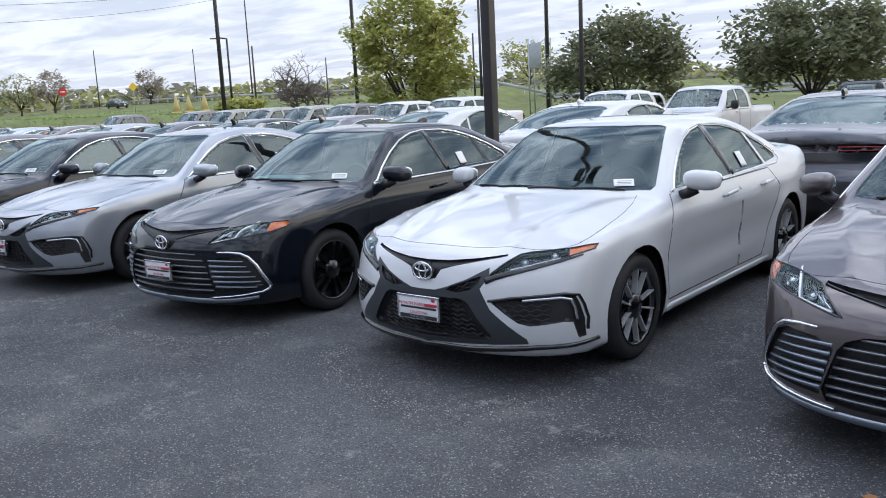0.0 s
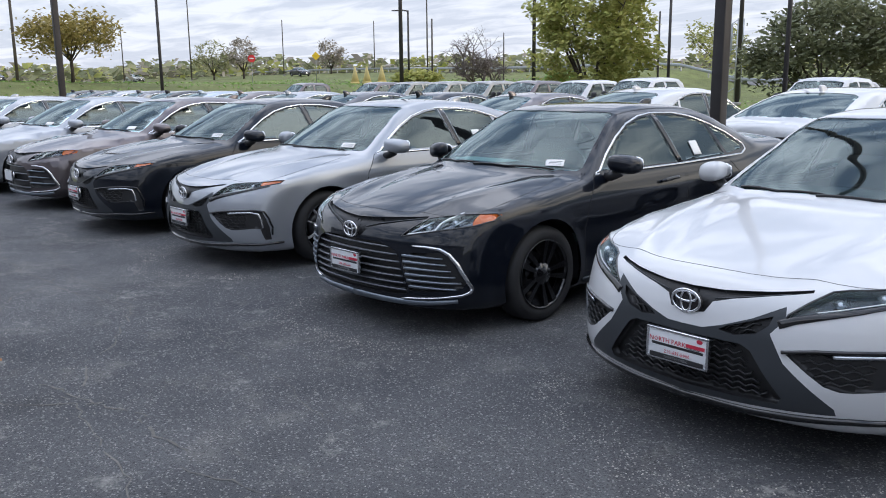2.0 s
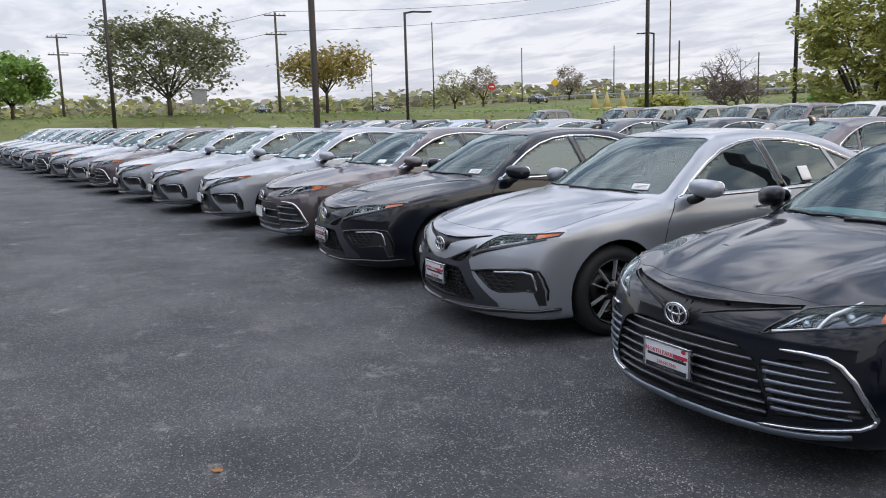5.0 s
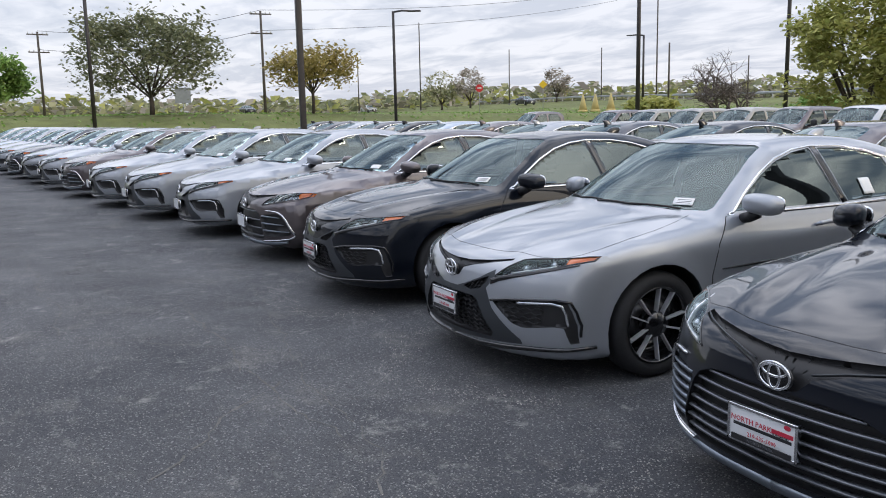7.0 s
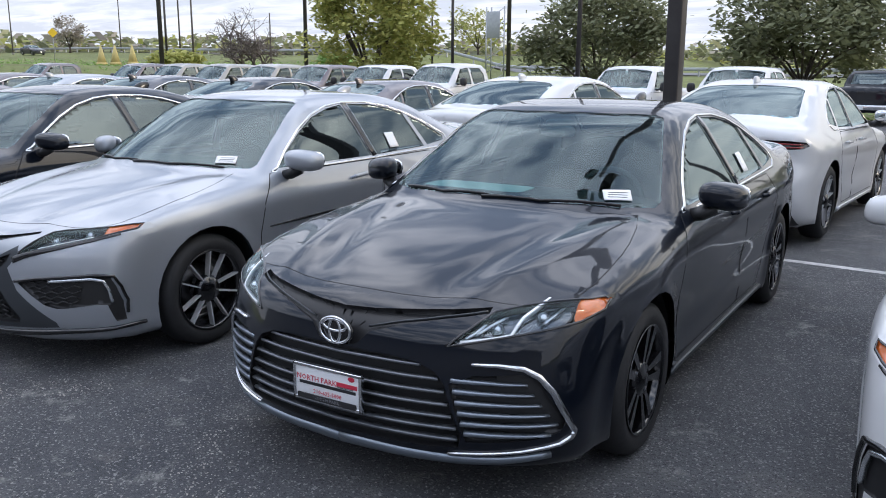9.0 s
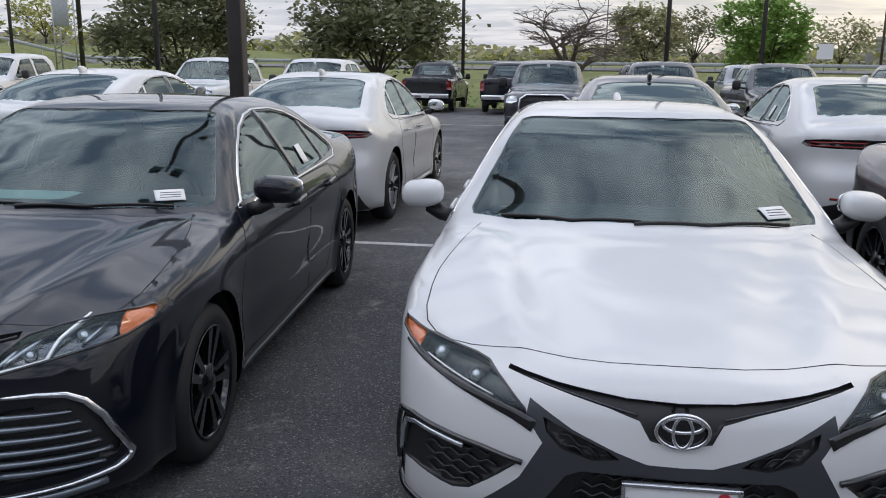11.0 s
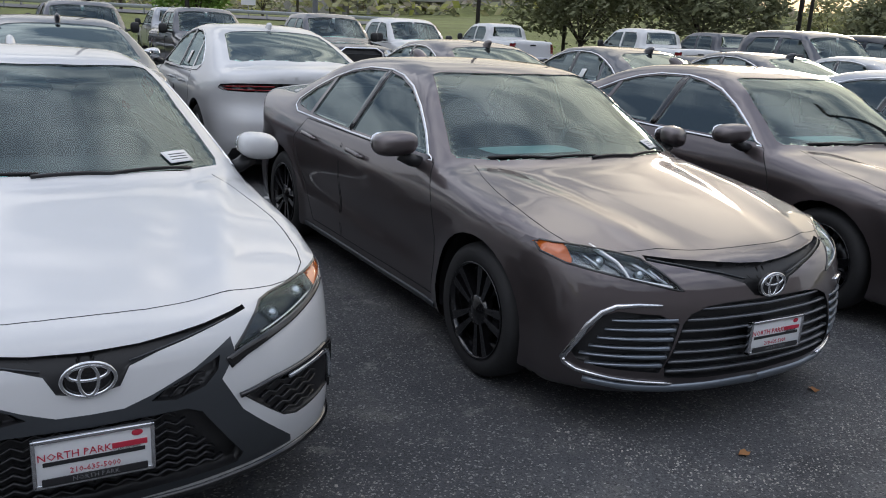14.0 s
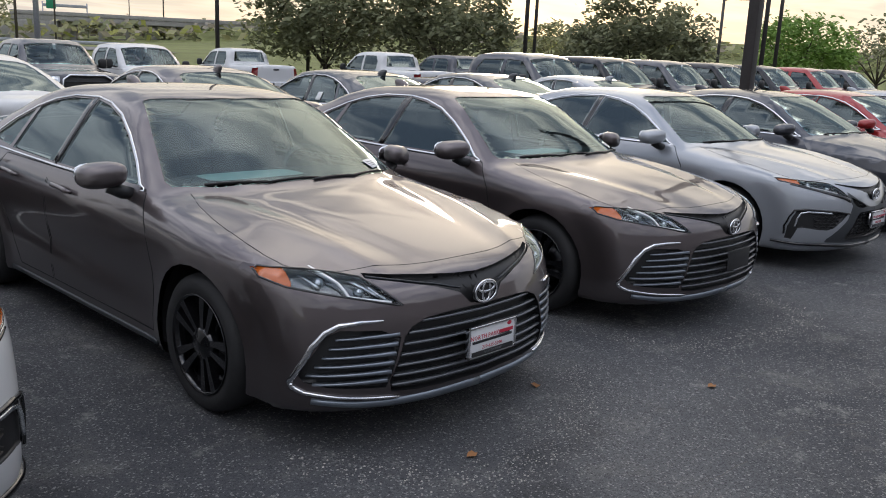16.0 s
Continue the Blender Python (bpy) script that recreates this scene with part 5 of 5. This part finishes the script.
def lot_pole(x, y, h=10.5, w=.19, arm=None):
    """A square steel lot light on a round concrete foot, with flat lamp heads."""
    g = ground_z(x, y)
    root = new("lamp_post")
    root.matrix_basis = pose(x, y, g)
    part("foot", blob((0, 0, .3), (.3, .3, .34), .35, 20, 8), CONCRETE, root)
    part("post", box((-w / 2, -w / 2, .5), (w / 2, w / 2, h), .015), POLEBROWN, root)
    for s in (arm or (-1, 1)):
        hd = part("lamp_head", box((s * .25 - .45 if s < 0 else .25, -.2, h - .18), (-.25 if s < 0 else s * .25 + .45, .2, h), .03), POLEBROWN, root)
        part("lamp_glass", box((-.66 if s < 0 else .29, -.16, h - .20), (-.29 if s < 0 else .66, .16, h - .185)), LAMPHEAD, hd)
    return tagged(root, "tall dark brown steel lot light post", "lamp post", "lot lights")


for x, y, h, w in ((-3.34, 5.15, 10.5, .135), (15.1, 5.15, 10.5, .2), (-30.0, 5.15, 10.5, .2)):
    lot_pole(x, y, h, w)


def thin_pole(name, x, y, h, r, mat, label, arm=0.0, turn=0):
    g = ground_z(x, y)
    h -= verge(x)
    root = new(name)
    root.matrix_basis = pose(x, y, g, 0, 0, turn)
    part("post", tube([(0, 0, 0), (0, 0, h)], r, 10, r * .75), mat, root)
    part("base", tube([(0, 0, 0), (0, 0, .25)], r * 1.9, 10), CONCRETE, root)
    if arm:
        hd = part("lamp_arm", tube([(0, 0, h - .05), (arm * .5, 0, h + .03), (arm, 0, h)], r * .55, 8), mat, root)
        part("lamp_head", blob((arm * 1.25, 0, h), (arm * .35, .14, .05), .6, 14, 8), mat, hd)
    return tagged(root, label, "lamp post" if arm else "pole", "poles beyond the lot")


def at(az, dist, ox=0.0, oy=-2.5):
    """The plan place that lies that way from about where one stands."""
    return ox + dist * math.sin(radians(az)), oy + dist * math.cos(radians(az))


for az, d, h, r, arm in ((-53.75, 60, 16, .16, 0), (-53.4, 75, 8.4, .11, -.9), (-44.8, 66, 18, .16, 0), (-35.4, 46, 8.3, .09, -.9), (-31.6, 68, 20, .18, 0), (-36.6, 66, 7.2, .09, 0), (-27.4, 34, 10, .10, 0), (-69.6, 50, 7.6, .10, 1.0), (-88.5, 52, 11, .12, 0),
                       (-8.0, 40, 9, .09, 0), (5.0, 38, 10, .11, 0), (10.7, 38, 10, .10, 0), (29.2, 42, 10, .11, 0), (47.3, 48, 10, .12, 0), (49.1, 50, 11, .14, 0), (49.7, 54, 11, .12, 0), (61.3, 50, 5.6, .1, .9), (63.9, 48, 11, .13, 0), (64.7, 52, 11, .12, 0), (34.9, 46, 9, .10, 0)):
    x, y = at(az, d)
    thin_pole("lamp_post" if arm else "light_pole", x, y, h, r, POLEBROWN, "slim black street lamp with one arm" if arm else "slim black steel light pole", arm, -az)
for az, d, h, r in ((-51.8, 75, 7.7, .09), (-47.0, 80, 6.6, .07), (-38.0, 70, 7.0, .07), (-62, 150, 9.5, .10), (-67.9, 150, 15, .12), (-56, 150, 9, .1), (-72, 140, 8.5, .1), (1.5, 90, 7, .06), (19.8, 170, 16, .15), (26.0, 190, 17, .15), (24, 180, 12, .1)):
    x, y = at(az, d)
    thin_pole("utility_pole", x, y, h, r, POLEGREY, "thin grey pole far off by the road")
x, y = at(18.8, 90)
thin_pole("light_pole", x, y, 11, .28, STEEL, "thick pale steel pole by the road")


def utility(az, d, h):
    x, y = at(az, d)
    h -= verge(x)
    root = new("utility_pole")
    root.matrix_basis = pose(x, y, ground_z(x, y), 0, 0, -az + 12)
    part("post", tube([(0, 0, 0), (0, 0, h)], .16, 8, .11), POLEGREY, root)
    for z in (h - .3, h - 2.2):
        part("crossarm", box((-1.1, -.06, z - .06), (1.1, .06, z + .06), .01), POLEGREY, root)
        for k in (-.95, -.5, .5, .95):
            part("insulator", tube([(k, 0, z + .05), (k, 0, z + .25)], .05, 6), LAMPHEAD, root)
    return tagged(root, "wooden utility pole with two crossarms", "utility pole", "utility poles"), Vector((x, y, ground_z(x, y) + h))


tops = [utility(az, d, h)[1] for az, d, h in ((-78.1, 90, 12.2), (-91.3, 105, 10.3), (17.7, 105, 11.5), (-52.5, 170, 22))]
WIRE = material("cable", (0.03, 0.03, 0.032), 0.6)


def wire(a, b, sag, lift=0):
    n = 24
    pts = [a.lerp(b, k / n) + Z * (lift - sag * 4 * (k / n) * (1 - k / n)) for k in range(n + 1)]
    tagged(part("overhead_wire", tube(pts, .022, 4), WIRE, None), "thin dark overhead wire between the poles", "wire", "overhead wires")


for lift in (.1, -1.9):
    wire(tops[1], tops[0], 1.0, lift)
    wire(tops[0], tops[3], 1.5, lift)
    wire(tops[3], Vector((60, 160, 26)), 4, lift)

# ---- trees ----
BARK = material("bark", (0.10, 0.08, 0.065), 0.9, grain=(7, 0.55, 6), bumps=(30, 0.8, 0.03))


def leaf_material(name, colour, other):
    m = material(name, colour, 0.7)
    nt = m.node_tree
    b = nt.nodes["Principled BSDF"]
    geo = nt.nodes.new("ShaderNodeNewGeometry")
    q = nt.nodes.new("ShaderNodeMix")
    q.data_type = "RGBA"
    q.inputs[6].default_value, q.inputs[7].default_value = (*colour, 1), (*other, 1)
    nt.links.new(geo.outputs["Random Per Island"], q.inputs[0])
    nt.links.new(q.outputs[2], b.inputs["Base Color"])
    b.inputs["Transmission Weight"].default_value = 0
    b.inputs["Subsurface Weight"].default_value = 0
    tr = nt.nodes.new("ShaderNodeBsdfTranslucent")
    nt.links.new(q.outputs[2], tr.inputs["Color"])
    mx = nt.nodes.new("ShaderNodeMixShader")
    mx.inputs[0].default_value = .35
    out = nt.nodes["Material Output"]
    nt.links.new(b.outputs[0], mx.inputs[1])
    nt.links.new(tr.outputs[0], mx.inputs[2])
    nt.links.new(mx.outputs[0], out.inputs[0])
    return m


LEAVES = {
    "oak": leaf_material("leaf_oak", (0.13, 0.145, 0.078), (0.25, 0.26, 0.14)),
    "spring": leaf_material("leaf_spring", (0.27, 0.30, 0.07), (0.48, 0.46, 0.14)),
    "olive": leaf_material("leaf_olive", (0.250, 0.213, 0.062), (0.413, 0.325, 0.106)),
    "green": leaf_material("leaf_green", (0.15, 0.26, 0.06), (0.28, 0.42, 0.11)),
    "brush": leaf_material("leaf_brush", (0.22, 0.24, 0.12), (0.42, 0.40, 0.22)),
    "twig": leaf_material("leaf_twig", (0.29, 0.26, 0.21), (0.45, 0.40, 0.33)),
}


def leaf_cloud(points, size, rng_):
    """Many small bent leaf clumps, one mesh."""
    vs, fs = [], []
    for p in points:
        s = size * rng_.uniform(.5, 1.25)
        a, b = rng_.uniform(0, 6.283), rng_.uniform(-1.2, 1.2)
        u = Vector((math.cos(a), math.sin(a), math.sin(b) * .6)) * s
        v = Vector((-math.sin(a) * math.cos(b), math.cos(a) * math.cos(b), math.sin(b))) * s * .6
        k = len(vs)
        vs += [p - u, p + v, p + u, p - v]
        fs += [(k, k + 1, k + 2), (k, k + 2, k + 3)] if rng_.random() < .5 else [(k, k + 1, k + 3), (k + 1, k + 2, k + 3)]
    me = bpy.data.meshes.new("crown")
    me.from_pydata([tuple(v) for v in vs], [], fs)
    return me


def tree(az, d, h, w, kind, seed, clear=.28, n=5200, leaf=.15, lean=0.0, label="", squash=1.0):
    """A broad tree: tapered trunk, forking limbs, and a crown of leaf clumps gathered at the limbs' ends."""
    r_ = random.Random(seed)
    x, y = at(az, d)
    h -= verge(x)
    root = new("tree")
    root.matrix_basis = pose(x, y, ground_z(x, y) - .05)
    trunk = bmesh.new()
    t0 = h * clear
    tube([(0, 0, 0), (.05, .02, t0 * .5), (lean * .4, 0, t0)], .035 * h * .8, 9, .022 * h, bm=trunk)
    tips = []
    for k in range(9):
        a = 2 * math.pi * k / 9 + r_.uniform(-.3, .3)
        reach, rise = w * .5 * r_.uniform(.45, .95), h * (1 - clear) * r_.uniform(.25, .85)
        b = Vector((lean * .4, 0, t0 * r_.uniform(.75, 1.0)))
        e = Vector((math.cos(a) * reach, math.sin(a) * reach, t0 + rise))
        m = b.lerp(e, .5) + Vector((0, 0, h * .06))
        tube([b, m, e], .012 * h, 6, .003 * h, bm=trunk)
        for s in range(4):
            q = m.lerp(e, r_.uniform(.1, 1))
            f = q + Vector((r_.uniform(-1, 1), r_.uniform(-1, 1), r_.uniform(-.2, .9))) * w * .16
            tube([q, q.lerp(f, .5) + Vector((0, 0, .1)), f], .004 * h, 4, .0012 * h, bm=trunk)
            tips.append(f)
        tips.append(e)
    part("trunk", trunk, BARK, root)
    hubs = []
    for _ in range(70):
        a, z = r_.uniform(0, 6.283), r_.uniform(-.75, 1) 
        rr = math.sqrt(max(0, 1 - z * z)) * r_.uniform(.55, 1.0)
        c = Vector((math.cos(a) * rr * w * .5, math.sin(a) * rr * w * .5, t0 + h * (1 - clear) * (.47 + .47 * z * squash)))
        hubs.append((c, w * r_.uniform(.07, .14)))
    hubs += [(t, w * .09) for t in tips]
    pts = []
    for _ in range(int(n * 1.7)):
        c, rad = hubs[r_.randrange(len(hubs))]
        q = Vector((r_.gauss(0, .55), r_.gauss(0, .55), r_.gauss(0, .42)))
        pts.append(c + q * rad)
    me = leaf_cloud(pts, leaf * 1.15, r_)
    me.materials.append(LEAVES[kind])
    crown = new("crown", me)
    crown.parent = root
    return tagged(root, label, "tree", "trees beyond the lot")


def bare_tree(az, d, h, w, seed, label):
    r_ = random.Random(seed)
    x, y = at(az, d)
    h -= verge(x)
    root = new("tree")
    root.matrix_basis = pose(x, y, ground_z(x, y) - .05)
    tr, br = bmesh.new(), bmesh.new()

    def grow(p, way, length, rad, depth):
        q = p + way * length * .5 + Vector((r_.uniform(-1, 1), r_.uniform(-1, 1), 0)) * length * .06
        e = p + way * length
        tube([p, q, e], rad, 6 if depth < 2 else 3, rad * .7, bm=tr if depth < 2 else br)
        if depth == 6:
            return
        for _ in range(4 if depth < 3 else 3):
            t = Vector((r_.uniform(-1, 1), r_.uniform(-1, 1), r_.uniform(-.45, .6)))
            nw = (way * .7 + t * .9).normalized()
            nw.x *= w / h * 1.1
            nw.y *= w / h * 1.1
            grow(p.lerp(e, r_.uniform(.55, 1)), nw.normalized(), length * r_.uniform(.52, .80), rad * .58, depth + 1)
    for k in range(4):
        a = k * 1.57 + .4
        grow(Vector((0, 0, 0)) if k == 0 else Vector((0, 0, h * .14)), Vector((math.cos(a) * .55, math.sin(a) * .55, .8)).normalized(), h * .27, .018 * h, 1)
    part("trunk", tr, BARK, root)
    part("twig_crown", br, material("bare_twigs", (0.14, 0.115, 0.10), 0.9), root)
    return tagged(root, label, "tree", "trees beyond the lot")


tree(-40.6, 50, 9.0, 7.4, "spring", 1, .12, 7000, .16, label="rounded spring-green tree behind the pickups")
bare_tree(-48.5, 62, 8.0, 8.0, 2, "leafless grey-brown tree with a dense twiggy crown")
tree(-75.0, 62, 6.6, 6.6, "olive", 3, .36, 2600, .14, label="small olive-leaved tree with a forked trunk on grass")
tree(-85.1, 60, 8.3, 9.4, "oak", 4, .2, 5600, .14, label="dark broad oak on a grass verge")
tree(-94.2, 62, 6.2, 5.4, "green", 5, .22, 4200, .15, label="bright green young tree on the grass")
tree(-26.0, 48, 6.4, 7.8, "oak", 6, .12, 6500, .15, label="dense dark oak behind the pickups")
tree(-13.6, 44, 6.2, 8.4, "oak", 7, .24, 6500, .15, label="wide dark oak with low limbs behind the pickups")
bare_tree(-.9, 60, 9.6, 14.5, 8, "wide leafless tree with spreading branches")
tree(11.2, 62, 6.3, 6.0, "green", 9, .14, 5200, .15, label="bright green rounded tree beyond the lot")
tree(36.0, 46, 5.6, 8.0, "oak", 10, .26, 5500, .14, label="broad dark oak beyond the lot")
tree(43.6, 44, 6.0, 7.5, "oak", 11, .26, 5500, .14, label="broad dark oak beyond the lot")
tree(56.2, 46, 5.6, 7.2, "oak", 12, .12, 6500, .14, label="rounded dense dark oak beyond the lot")
tree(66, 70, 6.0, 8.0, "green", 13, .1, 3500, .18, label="green tree at the edge of the lot")
tree(4.0, 85, 6.0, 7.0, "brush", 14, .1, 3000, .2, label="dull green bushy tree far off")
for i, (az, d, h, w, kind) in enumerate(((-66.5, 150, 6.6, 7, "brush"), (-64.6, 150, 7.0, 6, "twig"), (-58.9, 150, 6.0, 5, "twig"), (-33.5, 110, 7.6, 7, "spring"), (7.0, 100, 6.5, 8, "oak"), (51, 90, 5.2, 6, "brush"), (70.5, 90, 7, 9, "oak"), (74, 95, 7, 9, "brush"), (15.5, 110, 6, 8, "brush"), (-43.0, 70, 3, 4, "green"), (-52.8, 75, 3, 4.2, "spring"))):
    tree(az, d, h, w, kind, 30 + i, .15, 800, .22, label="small scrubby tree by the far road")

# far woods, too many to count
r_ = random.Random(77)
pts = {"brush": [], "twig": [], "spring": [], "oak": []}
for az10 in range(-1150, 1050, 4):
    az = az10 / 10
    tall = 3.0 + 1.7 * noise.noise(Vector((az * .21, 3.1, 0))) + 1.2 * noise.noise(Vector((az * .9, 7.7, 0)))
    for _ in range(22):
        d = r_.uniform(165, 215)
        x, y = at(az + r_.uniform(-.25, .25), d)
        kind = r_.choice(("brush", "brush", "twig", "spring", "oak"))
        pts[kind].append(Vector((x, y, ground_z(x, y) + r_.random() ** .8 * tall * d / 165)))
for kind, ps in pts.items():
    me = leaf_cloud(ps, 1.1, r_)
    me.materials.append(LEAVES[kind])
    tagged(new("far_woods", me), "low belt of scrub and woodland on the skyline", "woods", kind="stuff")
hill = bmesh.new()
n = 110
rows = []
for k in range(n + 1):
    az = -118 + 224 * k / n
    top = 2.6 + .9 * noise.noise(Vector((az * .12, 1.3, 0)))
    x, y = at(az, 225)
    rows.append((hill.verts.new((x, y, -2)), hill.verts.new((x, y, ground_z(x, y) + top))))
for a, b in zip(rows, rows[1:]):
    hill.faces.new((a[0], b[0], b[1], a[1]))
tagged(part("backdrop", hill, material("far_scrub", (0.16, 0.15, 0.10), 0.95, grain=(.25, 0.6, 8)), None), "hazy scrubby rise behind the woods", "backdrop", kind="structure")

# grass tufts on the near verge
tufts = []
for _ in range(9000):
    x, y = r_.uniform(-115, -47), r_.uniform(-12, 60)
    tufts.append(Vector((x, y, ground_z(x, y) + .02)))
for _ in range(3000):
    x, y = r_.uniform(-45, 46), r_.uniform(33.5, 60)
    tufts.append(Vector((x, y, ground_z(x, y) + .02)))
me = leaf_cloud(tufts, .14, r_)
me.materials.append(LEAVES["green"])
tagged(new("grass", me), "uneven tufts of green grass on the verge", "grass", kind="stuff")

# ---- the far road ----
road = bmesh.new()
strip = [(-420, 96), (-180, 84), (-60, 78), (40, 76)]
for (x0, y0), (x1, y1) in zip(strip, strip[1:]):
    for k in range(8):
        a, b = k / 8, (k + 1) / 8
        q = [(x0 + (x1 - x0) * t, y0 + (y1 - y0) * t) for t in (a, b)]
        road.faces.new([road.verts.new((px, py + o, ground_z(px, py + o) + .05)) for (px, py), o in ((q[0], 0), (q[1], 0), (q[1], 13), (q[0], 13))])
tagged(part("road", road, ROADGREY, None), "pale grey highway beyond the grass", "road", kind="structure")
rail = new("guardrail")
tagged(rail, "long galvanised guardrail along the far road", "guardrail")
for k in range(64):
    x = -190 + k * 3.6
    y = 77 - (x + 60) * .05 if x < -60 else 77
    part("rail_post", box((x - .06, y - .06, ground_z(x, y) - .1), (x + .06, y + .06, ground_z(x, y) + .75)), STEEL, rail, smooth=False)
pts_ = [Vector((-190 + k * 3.6, (77 - (-190 + k * 3.6 + 60) * .05 if -190 + k * 3.6 < -60 else 77) - .1, 0)) for k in range(64)]
for p in pts_:
    p.z = ground_z(p.x, p.y) + .62
part("rail", sweep(pts_, [Vector((0, -1, 0))] * len(pts_), .32, .05), STEEL, rail)


def sign(name, az, d, h, shape, w, mat, label, mat2=None):
    x, y = at(az, d)
    root = new(name)
    root.matrix_basis = pose(x, y, ground_z(x, y), 0, 0, -az)
    part("post", tube([(0, 0, 0), (0, 0, h)], .04, 6), STEEL, root)
    bm = bmesh.new()
    k = {"octagon": 8, "diamond": 4, "board": 4}[shape]
    a0 = {"octagon": math.pi / 8, "diamond": 0, "board": math.pi / 4}[shape]
    f = [bm.verts.new((w * math.cos(a0 + 2 * math.pi * i / k), -.05, h + w * math.sin(a0 + 2 * math.pi * i / k))) for i in range(k)]
    face = bm.faces.new(f[::-1])
    e = bmesh.ops.extrude_face_region(bm, geom=[face])
    for v in e["geom"]:
        if isinstance(v, bmesh.types.BMVert):
            v.co.y += .03
    bmesh.ops.recalc_face_normals(bm, faces=bm.faces)
    part("sign_board", bm, mat, root, smooth=False)
    if mat2:
        part("sign_mark", box((-w * .55, -.058, h - w * .16), (w * .55, -.052, h + w * .16)), mat2, root)
    return tagged(root, label, "road sign", "road signs")


SIGNRED, SIGNYELLOW, SIGNWHITE, SIGNGREEN = material("sign_red", (0.55, 0.03, 0.03), 0.5), material("sign_yellow", (0.75, 0.50, 0.02), 0.5), material("sign_white", (0.7, 0.7, 0.7), 0.5), material("sign_green", (0.01, 0.22, 0.10), 0.5)
sign("stop_sign", -64.0, 110, 3.2, "octagon", .5, SIGNRED, "red octagonal sign on a post", SIGNWHITE)
sign("warning_sign", -59.8, 110, 3.4, "diamond", .55, SIGNYELLOW, "yellow diamond sign on a post")
for az in (-57.2, -56.4, -55.4):
    x, y = at(az, 100)
    cone = bmesh.new()
    bmesh.ops.create_cone(cone, cap_ends=True, segments=14, radius1=.55, radius2=.06, depth=2.0, matrix=Matrix.Translation((0, 0, 1.0)))
    bmesh.ops.create_cone(cone, cap_ends=True, segments=14, radius1=.62, radius2=.56, depth=.25, matrix=Matrix.Translation((0, 0, .1)))
    o = part("pointed_marker", cone, material("marker_yellow", (0.55, 0.45, 0.18), 0.7, grain=(3, 0.8, 4)), None)
    o.matrix_basis = pose(x, y, ground_z(x, y))
    tagged(o, "pale yellow pointed marker by the far road", "marker", "markers by the road")
sign("board_sign", -83.2, 75, 1.6, "board", .9, STEEL, "back of a grey board sign in the grass")
sign("board_sign", 14.6, 90, 1.8, "board", 1.0, SIGNWHITE, "white board sign beyond the lot")

# lattice mast behind the lot
x, y = at(-32.3, 75)
mast = new("lattice_mast")
mast.matrix_basis = pose(x, y, ground_z(x, y))
tagged(mast, "pale steel lattice frame holding a sign panel", "sign frame")
for sx in (-.9, .9):
    for sy in (-.4, .4):
        part("leg", tube([(sx, sy, 0), (sx, sy, 6.6)], .06, 6), STEEL, mast)
for k in range(6):
    part("brace", tube([(-.9, -.4, k * 1.1), (.9, -.4, k * 1.1 + 1.0)], .035, 5), STEEL, mast)
part("panel", box((-.8, -.5, 4.0), (.5, -.45, 6.2), .02), STEEL, mast)

# overpass on the right
x, y = at(25, 185)
bridge = new("overpass")
bridge.matrix_basis = pose(x, y, ground_z(x, y), 0, 0, -25)
tagged(bridge, "long concrete overpass with dark spans underneath", "bridge")
part("deck", box((-24, -5, 2.6), (26, 5, 3.6), .1), CONCRETE, bridge)
part("parapet", box((-24, -5.2, 3.6), (26, -4.9, 4.3), .05), CONCRETE, bridge)
for k in range(6):
    part("pier", box((-14 + k * 5, -3, -2), (-13 + k * 5, 3, 2.6), .05), CONCRETE, bridge)
part("abutment", box((-26, -5, -2), (-16, 5, 2.7), .3), CONCRETE, bridge)
bank = bmesh.new()
gx = []
for k in range(25):
    az = 28 + k * 2.2
    x0, y0 = at(az, 150)
    x1, y1 = at(az, 190)
    gx.append((bank.verts.new((x0, y0, -1)), bank.verts.new((x1, y1, ground_z(x1, y1) + 3.4))))
for a, b in zip(gx, gx[1:]):
    bank.faces.new((a[0], b[0], b[1], a[1]))
tagged(part("grass_bank", bank, GRASS, None), "green grass bank of the far highway", "ground", kind="structure")

# gantry with a green sign
x, y = at(19.6, 200)
gantry = new("sign_gantry")
gantry.matrix_basis = pose(x, y, ground_z(x, y), 0, 0, -20)
tagged(gantry, "far highway gantry with a green sign", "road sign")
for k in (-1.5, 7):
    part("leg", tube([(k, 0, 0), (k, 0, 7.4)], .15, 6), STEEL, gantry)
part("beam", box((-1.5, -.2, 6.4), (7, .2, 7.0), .02), STEEL, gantry)
part("sign_board", box((-.8, -.4, 6.0), (1.0, -.3, 8.0), .02), SIGNGREEN, gantry)

# cars on the far road
for colour, az, d, turn in (("white", -71.0, 165, 97), ("black", -79, 150, 95), ("white", -83, 185, 97), ("dark", -60.5, 140, 88)):
    x, y = at(az, d)
    c = copy_thing(se_far, pose(x, y, ground_z(x, y) + .06, 0, 0, turn))
    for o in c.children_recursive:
        if o.type == "MESH" and o.data.materials and o.data.materials[0] is white:
            o.material_slots[0].link = "OBJECT"
            o.material_slots[0].material = PAINT[colour]
    tagged(c, "%s car on the far road" % PAINT_WORDS[colour], "car", "cars on the road")
